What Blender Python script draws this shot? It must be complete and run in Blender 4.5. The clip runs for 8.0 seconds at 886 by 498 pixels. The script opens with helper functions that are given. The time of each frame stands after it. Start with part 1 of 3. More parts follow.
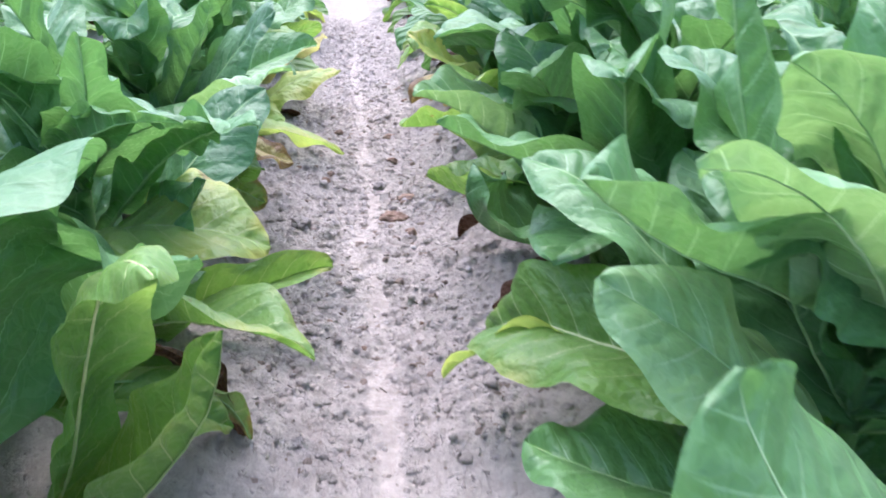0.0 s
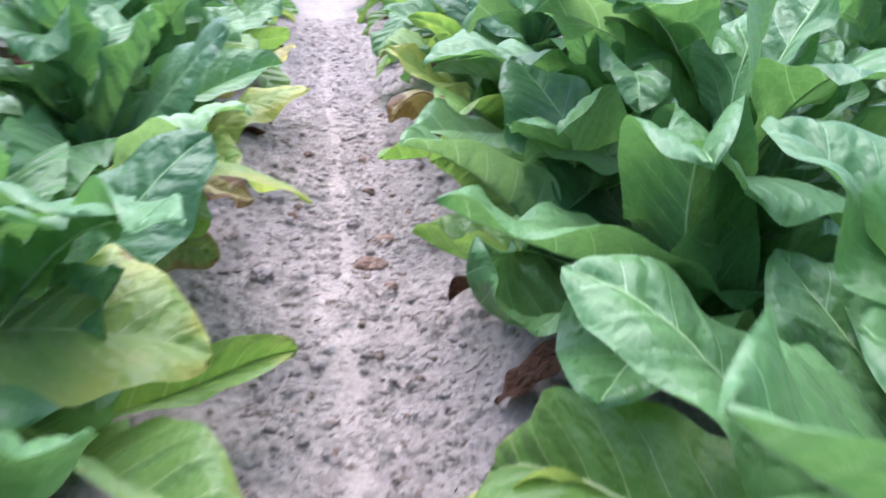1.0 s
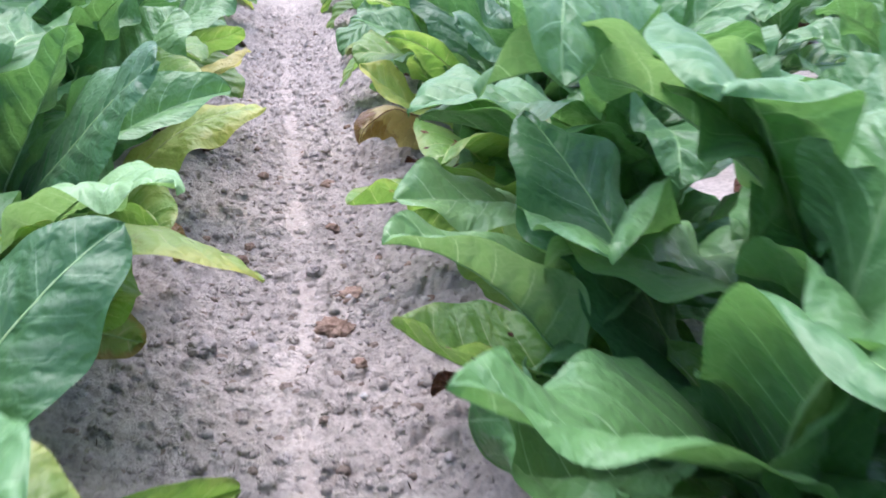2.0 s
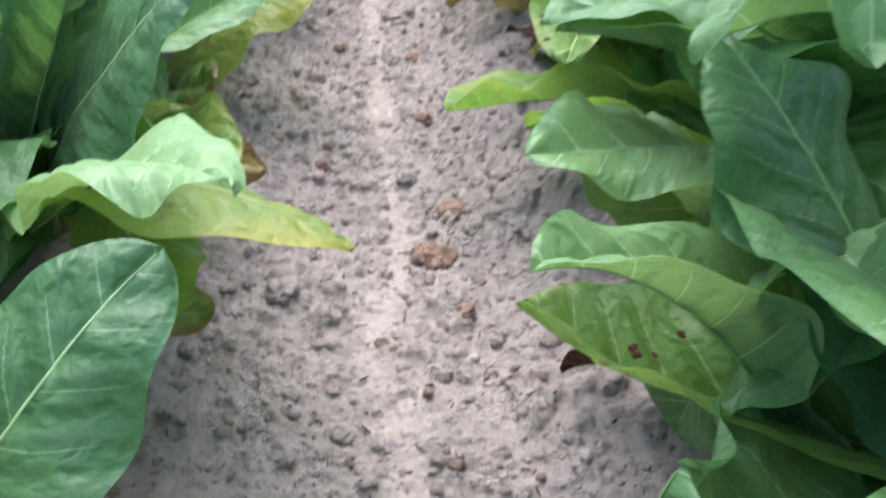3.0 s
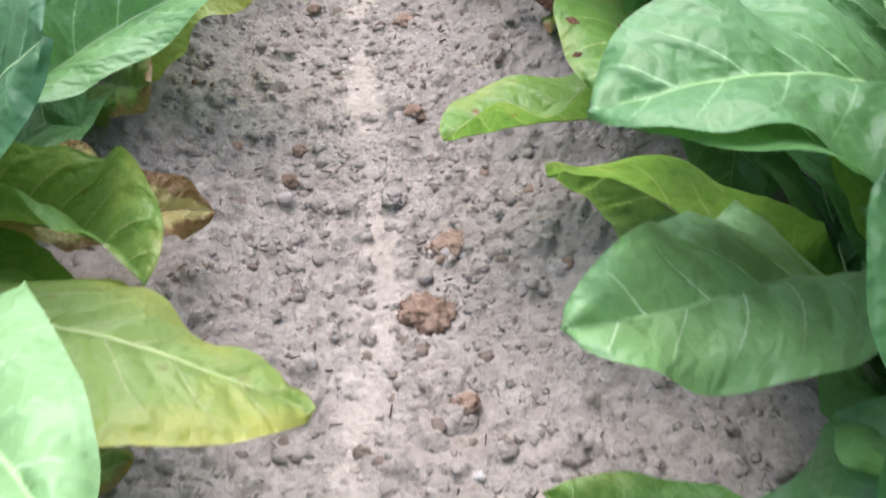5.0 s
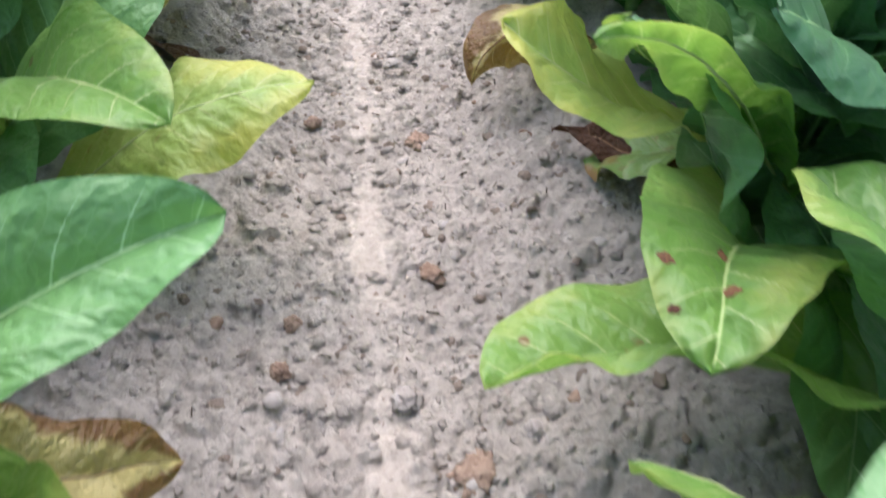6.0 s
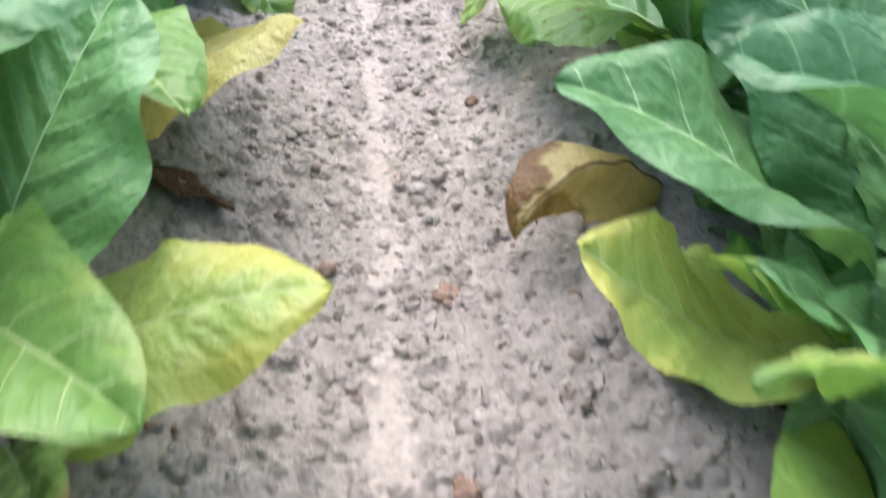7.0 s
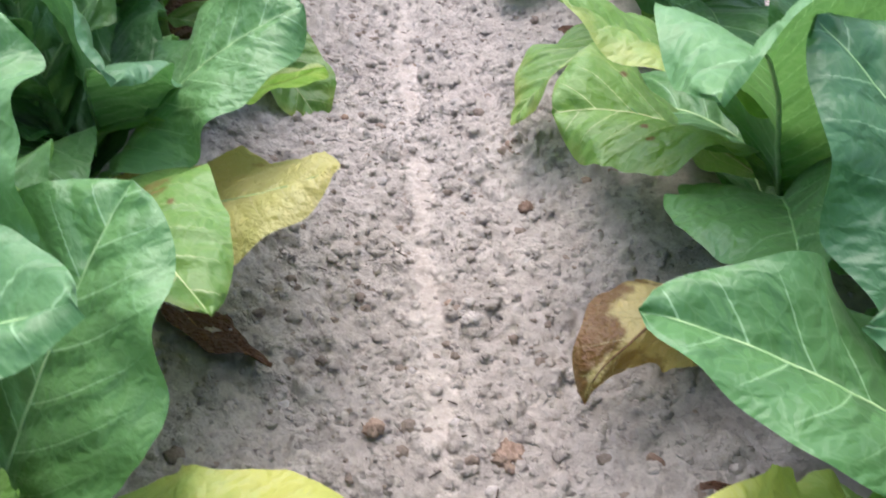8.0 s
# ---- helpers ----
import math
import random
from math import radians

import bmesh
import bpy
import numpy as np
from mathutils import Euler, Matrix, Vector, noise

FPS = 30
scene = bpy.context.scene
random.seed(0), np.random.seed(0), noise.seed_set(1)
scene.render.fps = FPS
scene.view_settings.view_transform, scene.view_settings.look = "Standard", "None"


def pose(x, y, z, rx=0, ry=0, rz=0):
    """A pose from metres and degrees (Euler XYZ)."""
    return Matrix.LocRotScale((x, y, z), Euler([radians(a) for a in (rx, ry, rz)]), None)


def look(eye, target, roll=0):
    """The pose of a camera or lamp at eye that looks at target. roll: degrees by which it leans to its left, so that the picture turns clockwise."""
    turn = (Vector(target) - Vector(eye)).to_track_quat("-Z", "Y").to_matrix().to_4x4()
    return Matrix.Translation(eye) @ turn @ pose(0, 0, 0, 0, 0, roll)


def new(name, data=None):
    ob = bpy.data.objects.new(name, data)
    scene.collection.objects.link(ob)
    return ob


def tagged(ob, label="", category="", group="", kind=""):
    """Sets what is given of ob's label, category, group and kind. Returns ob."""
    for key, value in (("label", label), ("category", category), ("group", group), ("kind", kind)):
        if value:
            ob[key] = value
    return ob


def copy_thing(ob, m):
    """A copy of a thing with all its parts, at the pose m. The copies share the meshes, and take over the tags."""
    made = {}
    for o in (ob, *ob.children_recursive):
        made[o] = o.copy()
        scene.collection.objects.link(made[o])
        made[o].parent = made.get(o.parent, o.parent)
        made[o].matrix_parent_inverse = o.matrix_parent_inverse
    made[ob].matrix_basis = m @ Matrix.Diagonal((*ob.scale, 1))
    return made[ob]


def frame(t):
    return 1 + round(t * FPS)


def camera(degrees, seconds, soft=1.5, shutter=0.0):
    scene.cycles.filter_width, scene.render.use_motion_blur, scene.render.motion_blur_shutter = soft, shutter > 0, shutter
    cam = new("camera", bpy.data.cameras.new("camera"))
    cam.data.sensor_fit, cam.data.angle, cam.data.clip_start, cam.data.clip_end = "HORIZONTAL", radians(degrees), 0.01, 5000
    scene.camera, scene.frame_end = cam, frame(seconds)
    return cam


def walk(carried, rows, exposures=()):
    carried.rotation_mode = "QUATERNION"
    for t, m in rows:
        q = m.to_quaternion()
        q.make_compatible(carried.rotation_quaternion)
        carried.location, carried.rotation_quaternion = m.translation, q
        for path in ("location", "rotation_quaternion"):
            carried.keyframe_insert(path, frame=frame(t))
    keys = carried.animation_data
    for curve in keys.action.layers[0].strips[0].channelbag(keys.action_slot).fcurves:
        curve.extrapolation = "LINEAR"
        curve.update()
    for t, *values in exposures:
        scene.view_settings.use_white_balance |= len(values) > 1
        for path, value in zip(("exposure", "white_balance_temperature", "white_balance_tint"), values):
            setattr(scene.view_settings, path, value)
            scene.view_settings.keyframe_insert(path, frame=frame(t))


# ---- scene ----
cam = camera(57.0, 8.0, soft=1.7, shutter=0.55)
PATH = [
    (0, (-0.011, 0.332, 0.779), (0.184, 2.154, -0.023), -0.3),
    (0.5, (-0.016, 0.462, 0.787), (0.14, 2.285, -0.02), 0.6),
    (1, (-0.006, 0.664, 0.783), (0.257, 2.471, -0.032), 1.0),
    (1.5, (0.001, 0.852, 0.802), (0.388, 2.635, -0.016), 2.8),
    (1.7, (0.001, 0.895, 0.807), (0.373, 2.679, -0.016), 3.3),
    (2.8, (-0.018, 1.3, 0.819), (0.262, 2.928, -0.309), 2.7),
    (3, (-0.019, 1.324, 0.82), (0.145, 2.893, -0.409), 0.3),
    (3.5, (-0.014, 1.402, 0.816), (0.101, 2.912, -0.49), 0.9),
    (4, (-0.004, 1.517, 0.806), (0.165, 2.965, -0.564), 2.2),
    (4.2, (0.001, 1.56, 0.798), (0.175, 2.964, -0.616), 1.1),
    (5.3, (0.019, 1.744, 0.812), (0.175, 3.152, -0.599), 0.4),
    (5.5, (0.016, 1.816, 0.808), (0.192, 3.245, -0.581), 1.7),
    (6, (-0.009, 2.012, 0.823), (0.2, 3.436, -0.566), 3.7),
    (6.5, (-0.027, 2.105, 0.837), (0.205, 3.545, -0.532), 5.3),
    (7, (-0.029, 2.309, 0.843), (0.177, 3.768, -0.51), 5.1),
    (7.5, (-0.024, 2.473, 0.872), (0.135, 3.94, -0.478), 2.9),
    (8, (-0.023, 2.52, 0.895), (0.064, 4.016, -0.43), 0.1),
]

SKY, SUN = 0.15, 2.0
walk(cam, [(t, look(eye, target, roll)) for t, eye, target, roll in PATH], exposures=[(0.0, 1.68, 5850, 25), (1.7, 1.47, 5900, 25), (3.5, 1.4, 6380, 18), (6.5, 1.47, 6380, 17), (7.0, 1.56, 6380, 17), (7.5, 1.23, 6420, 17), (8.0, 1.33, 6420, 17)])

# ---- light ----
world = bpy.data.worlds.new("overcast_sky")
scene.world = world
world.use_nodes = True
wn = world.node_tree.nodes
sky = wn.new("ShaderNodeTexSky")
sky.sky_type = "NISHITA"
sky.sun_disc = False
sky.sun_elevation, sky.sun_rotation = radians(66), radians(-11.5)
sky.air_density, sky.dust_density, sky.ozone_density = 1.0, 2.5, 1.0
wn["Background"].inputs["Strength"].default_value = SKY
world.node_tree.links.new(sky.outputs["Color"], wn["Background"].inputs["Color"])

sun_data = bpy.data.lights.new("sun", "SUN")
sun_data.energy, sun_data.angle, sun_data.color = SUN, radians(72), (0.985, 0.985, 1.0)
sun = new("sun", sun_data)
sun.matrix_world = look((-0.45, 2.2, 5.0), (0, 0, 0))


# ---- materials ----
def nodes_of(name):
    mat = bpy.data.materials.new(name)
    mat.use_nodes = True
    tree = mat.node_tree
    tree.nodes.clear()
    out = tree.nodes.new("ShaderNodeOutputMaterial")
    return mat, tree, out


class Kit:
    """Short ways to add nodes to one material."""

    def __init__(self, tree):
        self.tree = tree

    def put(self, kind, **inputs):
        node = self.tree.nodes.new(kind)
        for key, value in inputs.items():
            self.plug(node, key.replace("_", " "), value)
        return node

    def plug(self, node, key, value):
        socket = node.inputs[int(key[1:])] if key[0] == "i" and key[1:].isdigit() else node.inputs[key]
        if isinstance(value, bpy.types.NodeSocket):
            self.tree.links.new(value, socket)
        else:
            socket.default_value = value

    def math(self, op, a, b=0.0, c=0.0, clamp=False):
        node = self.tree.nodes.new("ShaderNodeMath")
        node.operation, node.use_clamp = op, clamp
        for key, value in zip(("i0", "i1", "i2"), (a, b, c)):
            self.plug(node, key, value)
        return node.outputs[0]

    def mix(self, fac, a, b):
        node = self.tree.nodes.new("ShaderNodeMix")
        node.data_type = "RGBA"
        self.plug(node, "i0", fac)
        for key, value in (("i6", a), ("i7", b)):
            self.plug(node, key, (*value, 1) if isinstance(value, tuple) else value)
        return node.outputs[2]

    def noise(self, vector, scale, detail=4.0, rough=0.55):
        node = self.put("ShaderNodeTexNoise", Vector=vector, Scale=scale, Detail=detail, Roughness=rough)
        return node.outputs["Fac"]

    def step(self, value, low, high):
        node = self.tree.nodes.new("ShaderNodeMapRange")
        node.interpolation_type = "SMOOTHSTEP"
        for key, v in zip(("i0", "i1", "i2"), (value, low, high)):
            self.plug(node, key, v)
        return node.outputs[0]


def leaf_material(name, blade, blade_b, vein, patch=None, patch_at=(0.5, 0.7), edge=0.0, brown=0.0, spots=0.0, rough=0.45, shine=0.6, through_light=0.3, crumple=0.0):
    """A leaf blade: two greens, side veins that bend to the tip, puckered relief, and patches that yellow or dry from the rim."""
    mat, tree, out = nodes_of(name)
    k = Kit(tree)
    uv = k.put("ShaderNodeUVMap")
    uv.uv_map = "size"
    xy = k.put("ShaderNodeSeparateXYZ", Vector=uv.outputs[0])
    rel = k.put("ShaderNodeUVMap")
    rel.uv_map = "rel"
    uvr = k.put("ShaderNodeSeparateXYZ", Vector=rel.outputs[0])
    info = k.put("ShaderNodeObjectInfo")
    coord = k.put("ShaderNodeTexCoord")
    shift = k.put("ShaderNodeVectorMath", i0=coord.outputs["Object"], i1=info.outputs["Location"])
    pos = shift.outputs[0]
    rnd = info.outputs["Random"]
    across = k.math("ABSOLUTE", xy.outputs["X"])
    rim = k.math("ABSOLUTE", k.math("MULTIPLY_ADD", uvr.outputs["X"], 2.0, -1.0))
    wob = k.math("MULTIPLY", k.math("SUBTRACT", k.noise(pos, 14.0, 2.0), 0.5), 0.007)
    bend = k.math("MULTIPLY", k.math("MULTIPLY", across, across), 2.2)
    q = k.math("SUBTRACT", k.math("SUBTRACT", xy.outputs["Y"], k.math("MULTIPLY", across, 0.8)), bend)
    q = k.math("ADD", q, wob)
    side = k.math("MULTIPLY", k.math("GREATER_THAN", xy.outputs["X"], 0.0), 0.021)
    phase = k.math("FRACT", k.math("MULTIPLY", k.math("ADD", q, side), 19.0))
    off = k.math("ABSOLUTE", k.math("SUBTRACT", phase, 0.5))
    line = k.math("SUBTRACT", 1.0, k.step(off, 0.006, k.math("MULTIPLY_ADD", rim, -0.02, 0.036)))
    line = k.math("MULTIPLY", line, k.math("SUBTRACT", 1.0, k.step(rim, 0.45, 0.95)))
    broad = k.noise(pos, 9.0, 3.0)
    fine = k.noise(pos, 70.0, 4.0)
    blotch = k.step(k.math("ADD", k.math("MULTIPLY", broad, 0.7), k.math("MULTIPLY", rnd, 0.55)), 0.1, 1.0)
    col = k.mix(blotch, blade, blade_b)
    col = k.mix(k.math("MULTIPLY", k.step(fine, 0.45, 0.75), 0.15), col, tuple(c * 0.7 for c in blade))
    along = k.put("ShaderNodeCombineXYZ", X=k.math("SUBTRACT", xy.outputs["Y"], k.math("MULTIPLY", across, 0.35)), Y=xy.outputs["X"], Z=k.math("MULTIPLY", rnd, 7.0)).outputs[0]
    mottle = k.step(k.noise(along, 34.0, 4.0, 0.6), 0.36, 0.7)
    col = k.mix(k.math("MULTIPLY", mottle, 0.06), col, tuple(min(1.0, c * 1.3) for c in blade_b))
    if patch:
        where = k.math("ADD", k.math("MULTIPLY", k.noise(pos, 7.0, 5.0, 0.65), 0.9), k.math("MULTIPLY", k.math("ADD", k.math("MULTIPLY", rim, 0.5), uvr.outputs["Y"]), edge))
        col = k.mix(k.step(where, *patch_at), col, patch)
    if brown > 0:
        where = k.math("ADD", k.math("MULTIPLY", k.noise(pos, 22.0, 6.0, 0.7), 0.8), k.math("MULTIPLY", k.noise(pos, 5.0, 2.0), 0.6))
        col = k.mix(k.math("MULTIPLY", k.step(where, 0.92 - brown, 1.02 - brown), 0.75), col, (0.23, 0.1, 0.035))
    if spots > 0:
        cell = k.put("ShaderNodeTexVoronoi", Vector=pos, Scale=26.0)
        pick = k.math("GREATER_THAN", k.put("ShaderNodeSeparateColor", Color=cell.outputs["Color"]).outputs[0], 1.0 - spots)
        ring = k.math("SUBTRACT", 1.0, k.step(cell.outputs["Distance"], 0.12, 0.2))
        col = k.mix(k.math("MULTIPLY", ring, pick), col, (0.16, 0.05, 0.02))
    col = k.mix(k.math("MULTIPLY", k.math("MULTIPLY", line, k.step(broad, 0.0, 0.5)), 0.8), col, vein)
    net = k.put("ShaderNodeTexVoronoi", Vector=k.put("ShaderNodeVectorMath", i0=along, i1=k.put("ShaderNodeVectorMath", i0=k.put("ShaderNodeTexNoise", Vector=along, Scale=45.0, Detail=2.0).outputs["Color"], i1=(0.012, 0.012, 0.012)).outputs[0]).outputs[0], Scale=58.0)
    tree.nodes[net.inputs["Vector"].links[0].from_node.inputs[1].links[0].from_node.name].operation = "MULTIPLY"
    net.feature = "DISTANCE_TO_EDGE"
    mesh_line = k.math("SUBTRACT", 1.0, k.step(net.outputs["Distance"], 0.0, 0.07))
    col = k.mix(k.math("MULTIPLY", mesh_line, 0.14), col, vein)
    puff = k.math("MULTIPLY", k.math("COSINE", k.math("MULTIPLY", k.math("SUBTRACT", phase, 0.5), 6.2832)), -0.5)
    puff = k.math("MULTIPLY", puff, k.math("SUBTRACT", 1.0, k.step(rim, 0.5, 1.0)))
    relief = k.math("ADD", k.math("MULTIPLY", puff, 0.75), k.math("ADD", k.math("MULTIPLY", k.noise(along, 42.0, 2.0, 0.45), 0.55), k.math("ADD", k.math("MULTIPLY", k.noise(pos, 20.0, 2.0), 0.35), k.math("MULTIPLY", k.noise(pos, 130.0, 2.0), 0.12 + crumple))))
    relief = k.math("ADD", relief, k.math("MULTIPLY", k.step(net.outputs["Distance"], 0.0, 0.5), 0.14))
    bump = k.put("ShaderNodeBump", Strength=0.8 + crumple * 0.2, Distance=0.012, Height=relief)
    main = k.put("ShaderNodeBsdfPrincipled", Base_Color=col, Roughness=k.math("MULTIPLY_ADD", fine, 0.2, rough - 0.1), Normal=bump.outputs[0])
    main.inputs["Specular IOR Level"].default_value = shine
    main.inputs["Sheen Weight"].default_value, main.inputs["Sheen Roughness"].default_value = 0.05, 0.5
    glow = k.put("ShaderNodeBsdfTranslucent", Color=k.mix(0.55, col, tuple(min(1, c * f) for c, f in zip(blade_b, (1.85, 1.7, 0.95)))), Normal=bump.outputs[0])
    both = k.put("ShaderNodeMixShader", i0=through_light, i1=main.outputs[0], i2=glow.outputs[0])
    tree.links.new(both.outputs[0], out.inputs[0])
    return mat


LEAF = {
    "green": leaf_material("green_leaf", (0.074, 0.205, 0.06), (0.118, 0.28, 0.088), (0.34, 0.55, 0.28)),
    "deep": leaf_material("deep_green_leaf", (0.043, 0.145, 0.052), (0.072, 0.198, 0.07), (0.24, 0.42, 0.21)),
    # the green blade again, lightened to paint in the daylight on brightly lit leaves
    "pale": leaf_material("lit_green_leaf", (0.145, 0.31, 0.11), (0.23, 0.42, 0.165), (0.5, 0.66, 0.4)),
    "lime": leaf_material("lime_leaf", (0.115, 0.265, 0.045), (0.17, 0.33, 0.07), (0.5, 0.58, 0.26), patch=(0.44, 0.47, 0.12), patch_at=(0.85, 1.2), edge=0.38, brown=0.05, spots=0.1, through_light=0.42),
    "yellow": leaf_material("yellowing_leaf", (0.2, 0.36, 0.08), (0.32, 0.46, 0.13), (0.55, 0.58, 0.28), patch=(0.52, 0.52, 0.12), patch_at=(0.88, 1.16), edge=0.48, brown=0.12, spots=0.05, through_light=0.5),
    "wilted": leaf_material("wilted_leaf", (0.4, 0.44, 0.13), (0.56, 0.53, 0.24), (0.6, 0.58, 0.32), patch=(0.62, 0.55, 0.24), patch_at=(0.6, 0.9), edge=0.2, brown=0.1, spots=0.05, crumple=0.4, through_light=0.55),
    "dull": leaf_material("fading_leaf", (0.13, 0.27, 0.06), (0.22, 0.35, 0.09), (0.38, 0.4, 0.2), patch=(0.3, 0.17, 0.07), patch_at=(1.05, 1.2), edge=0.5, brown=0.1),
    "scorched": leaf_material("scorched_leaf", (0.42, 0.4, 0.13), (0.58, 0.48, 0.22), (0.55, 0.5, 0.25), patch=(0.15, 0.062, 0.026), patch_at=(1.22, 1.3), edge=0.8, brown=0.1, crumple=0.5, through_light=0.4),
    "brown": leaf_material("dried_leaf", (0.07, 0.033, 0.019), (0.135, 0.066, 0.036), (0.18, 0.1, 0.06), patch=(0.23, 0.15, 0.095), patch_at=(0.62, 0.8), edge=0.05, rough=0.75, shine=0.15, through_light=0.06, crumple=1.2),
}
LEAF_LABEL = {"deep": "deep green leaf", "pale": "green leaf with bright daylight put into its colour", "lime": "pale yellow-green lower leaf", "yellow": "yellowing leaf with brown blotches", "wilted": "wilted pale yellow leaf with brown specks", "dull": "fading leaf with a browned rim", "scorched": "yellow leaf dried brown along its rim", "brown": "dried curled brown leaf"}


def simple_material(name, a, b, scale, rough, relief=0.0):
    mat, tree, out = nodes_of(name)
    k = Kit(tree)
    coord = k.put("ShaderNodeTexCoord").outputs["Object"]
    rnd = k.put("ShaderNodeObjectInfo").outputs["Random"]
    n = k.noise(coord, scale, 6.0, 0.62)
    col = k.mix(k.step(k.math("ADD", n, k.math("MULTIPLY_ADD", rnd, 0.24, -0.12)), 0.35, 0.68), a, b)
    bump = k.put("ShaderNodeBump", Strength=relief, Distance=0.004, Height=k.math("ADD", n, k.math("MULTIPLY", k.noise(coord, scale * 6, 4.0), 0.6)))
    main = k.put("ShaderNodeBsdfPrincipled", Base_Color=col, Roughness=rough, Normal=bump.outputs[0])
    main.inputs["Specular IOR Level"].default_value = 0.25
    tree.links.new(main.outputs[0], out.inputs[0])
    return mat


RIB = simple_material("leaf_rib", (0.25, 0.43, 0.17), (0.37, 0.53, 0.25), 40, 0.45, 0.2)
RIB_PALE = simple_material("yellow_rib", (0.36, 0.47, 0.17), (0.5, 0.55, 0.26), 40, 0.5, 0.2)
RIB_DRY = simple_material("dry_rib", (0.2, 0.1, 0.05), (0.3, 0.18, 0.1), 40, 0.8, 0.3)
DEAD = simple_material("dead_leaf_patch", (0.045, 0.02, 0.012), (0.17, 0.085, 0.04), 180, 0.85, 0.4)
STEM = simple_material("stem_green", (0.13, 0.25, 0.08), (0.24, 0.36, 0.14), 25, 0.5, 0.4)
CLOD_GREY = simple_material("grey_clod", (0.32, 0.285, 0.262), (0.46, 0.42, 0.388), 60, 0.95, 0.8)
CLOD_BROWN = simple_material("brown_clod", (0.2, 0.13, 0.094), (0.36, 0.26, 0.2), 70, 0.95, 0.9)
PALE_STONE = simple_material("pale_pebble", (0.5, 0.48, 0.45), (0.66, 0.64, 0.6), 80, 0.7, 0.3)
TWIG = simple_material("dry_straw", (0.06, 0.045, 0.035), (0.16, 0.12, 0.085), 90, 0.9, 0.3)


def soil_material(name, pieces=False):
    mat, tree, out = nodes_of(name)
    k = Kit(tree)
    coord = k.put("ShaderNodeTexCoord").outputs["Object"]
    wide = k.noise(coord, 5.0, 4.0)
    mid = k.noise(coord, 38.0, 6.0, 0.65)
    fine = k.noise(coord, 150.0, 5.0, 0.7)
    sand = k.noise(coord, 330.0, 3.0, 0.7)
    grain = k.noise(coord, 700.0, 2.0)
    col = k.mix(k.step(mid, 0.36, 0.64), (0.51, 0.452, 0.398), (0.69, 0.62, 0.555))
    col = k.mix(k.math("MULTIPLY", k.step(wide, 0.4, 0.7), 0.35), col, (0.43, 0.375, 0.34))
    col = k.mix(k.math("MULTIPLY", k.step(fine, 0.56, 0.7), 0.4), col, (0.24, 0.2, 0.18))
    warp = k.put("ShaderNodeVectorMath", i0=k.put("ShaderNodeTexNoise", Vector=coord, Scale=60.0, Detail=2.0).outputs["Color"], i1=(0.016, 0.016, 0.016))
    warp.operation = "MULTIPLY"
    lumps = k.put("ShaderNodeTexVoronoi", Vector=k.put("ShaderNodeVectorMath", i0=coord, i1=warp.outputs[0]).outputs[0], Scale=62.0)
    lump = k.math("SUBTRACT", 1.0, k.step(lumps.outputs["Distance"], 0.2, 0.4))
    lump = k.math("MULTIPLY", lump, k.step(k.put("ShaderNodeSeparateColor", Color=lumps.outputs["Color"]).outputs[0], 0.4, 0.75))
    col = k.mix(k.math("MULTIPLY", lump, 0.22), col, k.mix(k.step(wide, 0.42, 0.58), (0.25, 0.22, 0.205), (0.29, 0.235, 0.2)))
    stain = k.math("MULTIPLY", k.step(k.noise(coord, 13.0, 5.0, 0.7), 0.56, 0.66), k.step(mid, 0.4, 0.6))
    col = k.mix(k.math("MULTIPLY", stain, 0.55), col, (0.3, 0.218, 0.168))
    col = k.mix(k.math("MULTIPLY", k.step(k.noise(coord, 55.0, 3.0, 0.6), 0.58, 0.7), 0.4), col, (0.36, 0.285, 0.235))
    col = k.mix(k.math("MULTIPLY", k.step(grain, 0.5, 0.7), 0.3), col, (0.55, 0.52, 0.5))
    # the washed silt along the bottom of each furrow
    silt = k.put("ShaderNodeAttribute")
    silt.attribute_name = "silt"
    silt = k.step(k.math("ADD", silt.outputs["Fac"], k.math("MULTIPLY", k.math("SUBTRACT", k.noise(coord, 30.0, 5.0, 0.7), 0.5), 1.5)), 0.15, 0.95)
    col = k.mix(k.math("MULTIPLY", silt, 0.78), col, k.mix(k.step(fine, 0.35, 0.7), (0.345, 0.3, 0.262), (0.265, 0.228, 0.198)))
    if pieces:
        own = k.put("ShaderNodeNewGeometry").outputs["Random Per Island"]
        col = k.mix(k.math("MULTIPLY", k.step(own, 0.2, 0.8), 0.36), col, (0.33, 0.285, 0.26))
        col = k.mix(k.math("MULTIPLY", k.math("GREATER_THAN", own, 0.88), 0.65), col, (0.28, 0.2, 0.15))
    height = k.math("ADD", k.math("MULTIPLY", mid, 0.8), k.math("ADD", k.math("MULTIPLY", fine, 0.7), k.math("ADD", k.math("MULTIPLY", lump, 0.8), k.math("ADD", k.math("MULTIPLY", sand, 0.4), k.math("MULTIPLY", grain, 0.18)))))
    bump = k.put("ShaderNodeBump", Strength=k.math("MULTIPLY_ADD", silt, -0.7, 1.0), Distance=0.0145, Height=height)
    main = k.put("ShaderNodeBsdfPrincipled", Base_Color=col, Roughness=0.93, Normal=bump.outputs[0])
    main.inputs["Specular IOR Level"].default_value = 0.2
    tree.links.new(main.outputs[0], out.inputs[0])
    return mat


SOIL = soil_material("sandy_soil")

# ---- ground ----
ROW = 1.06  # between plant rows; the furrow bottoms lie half-way


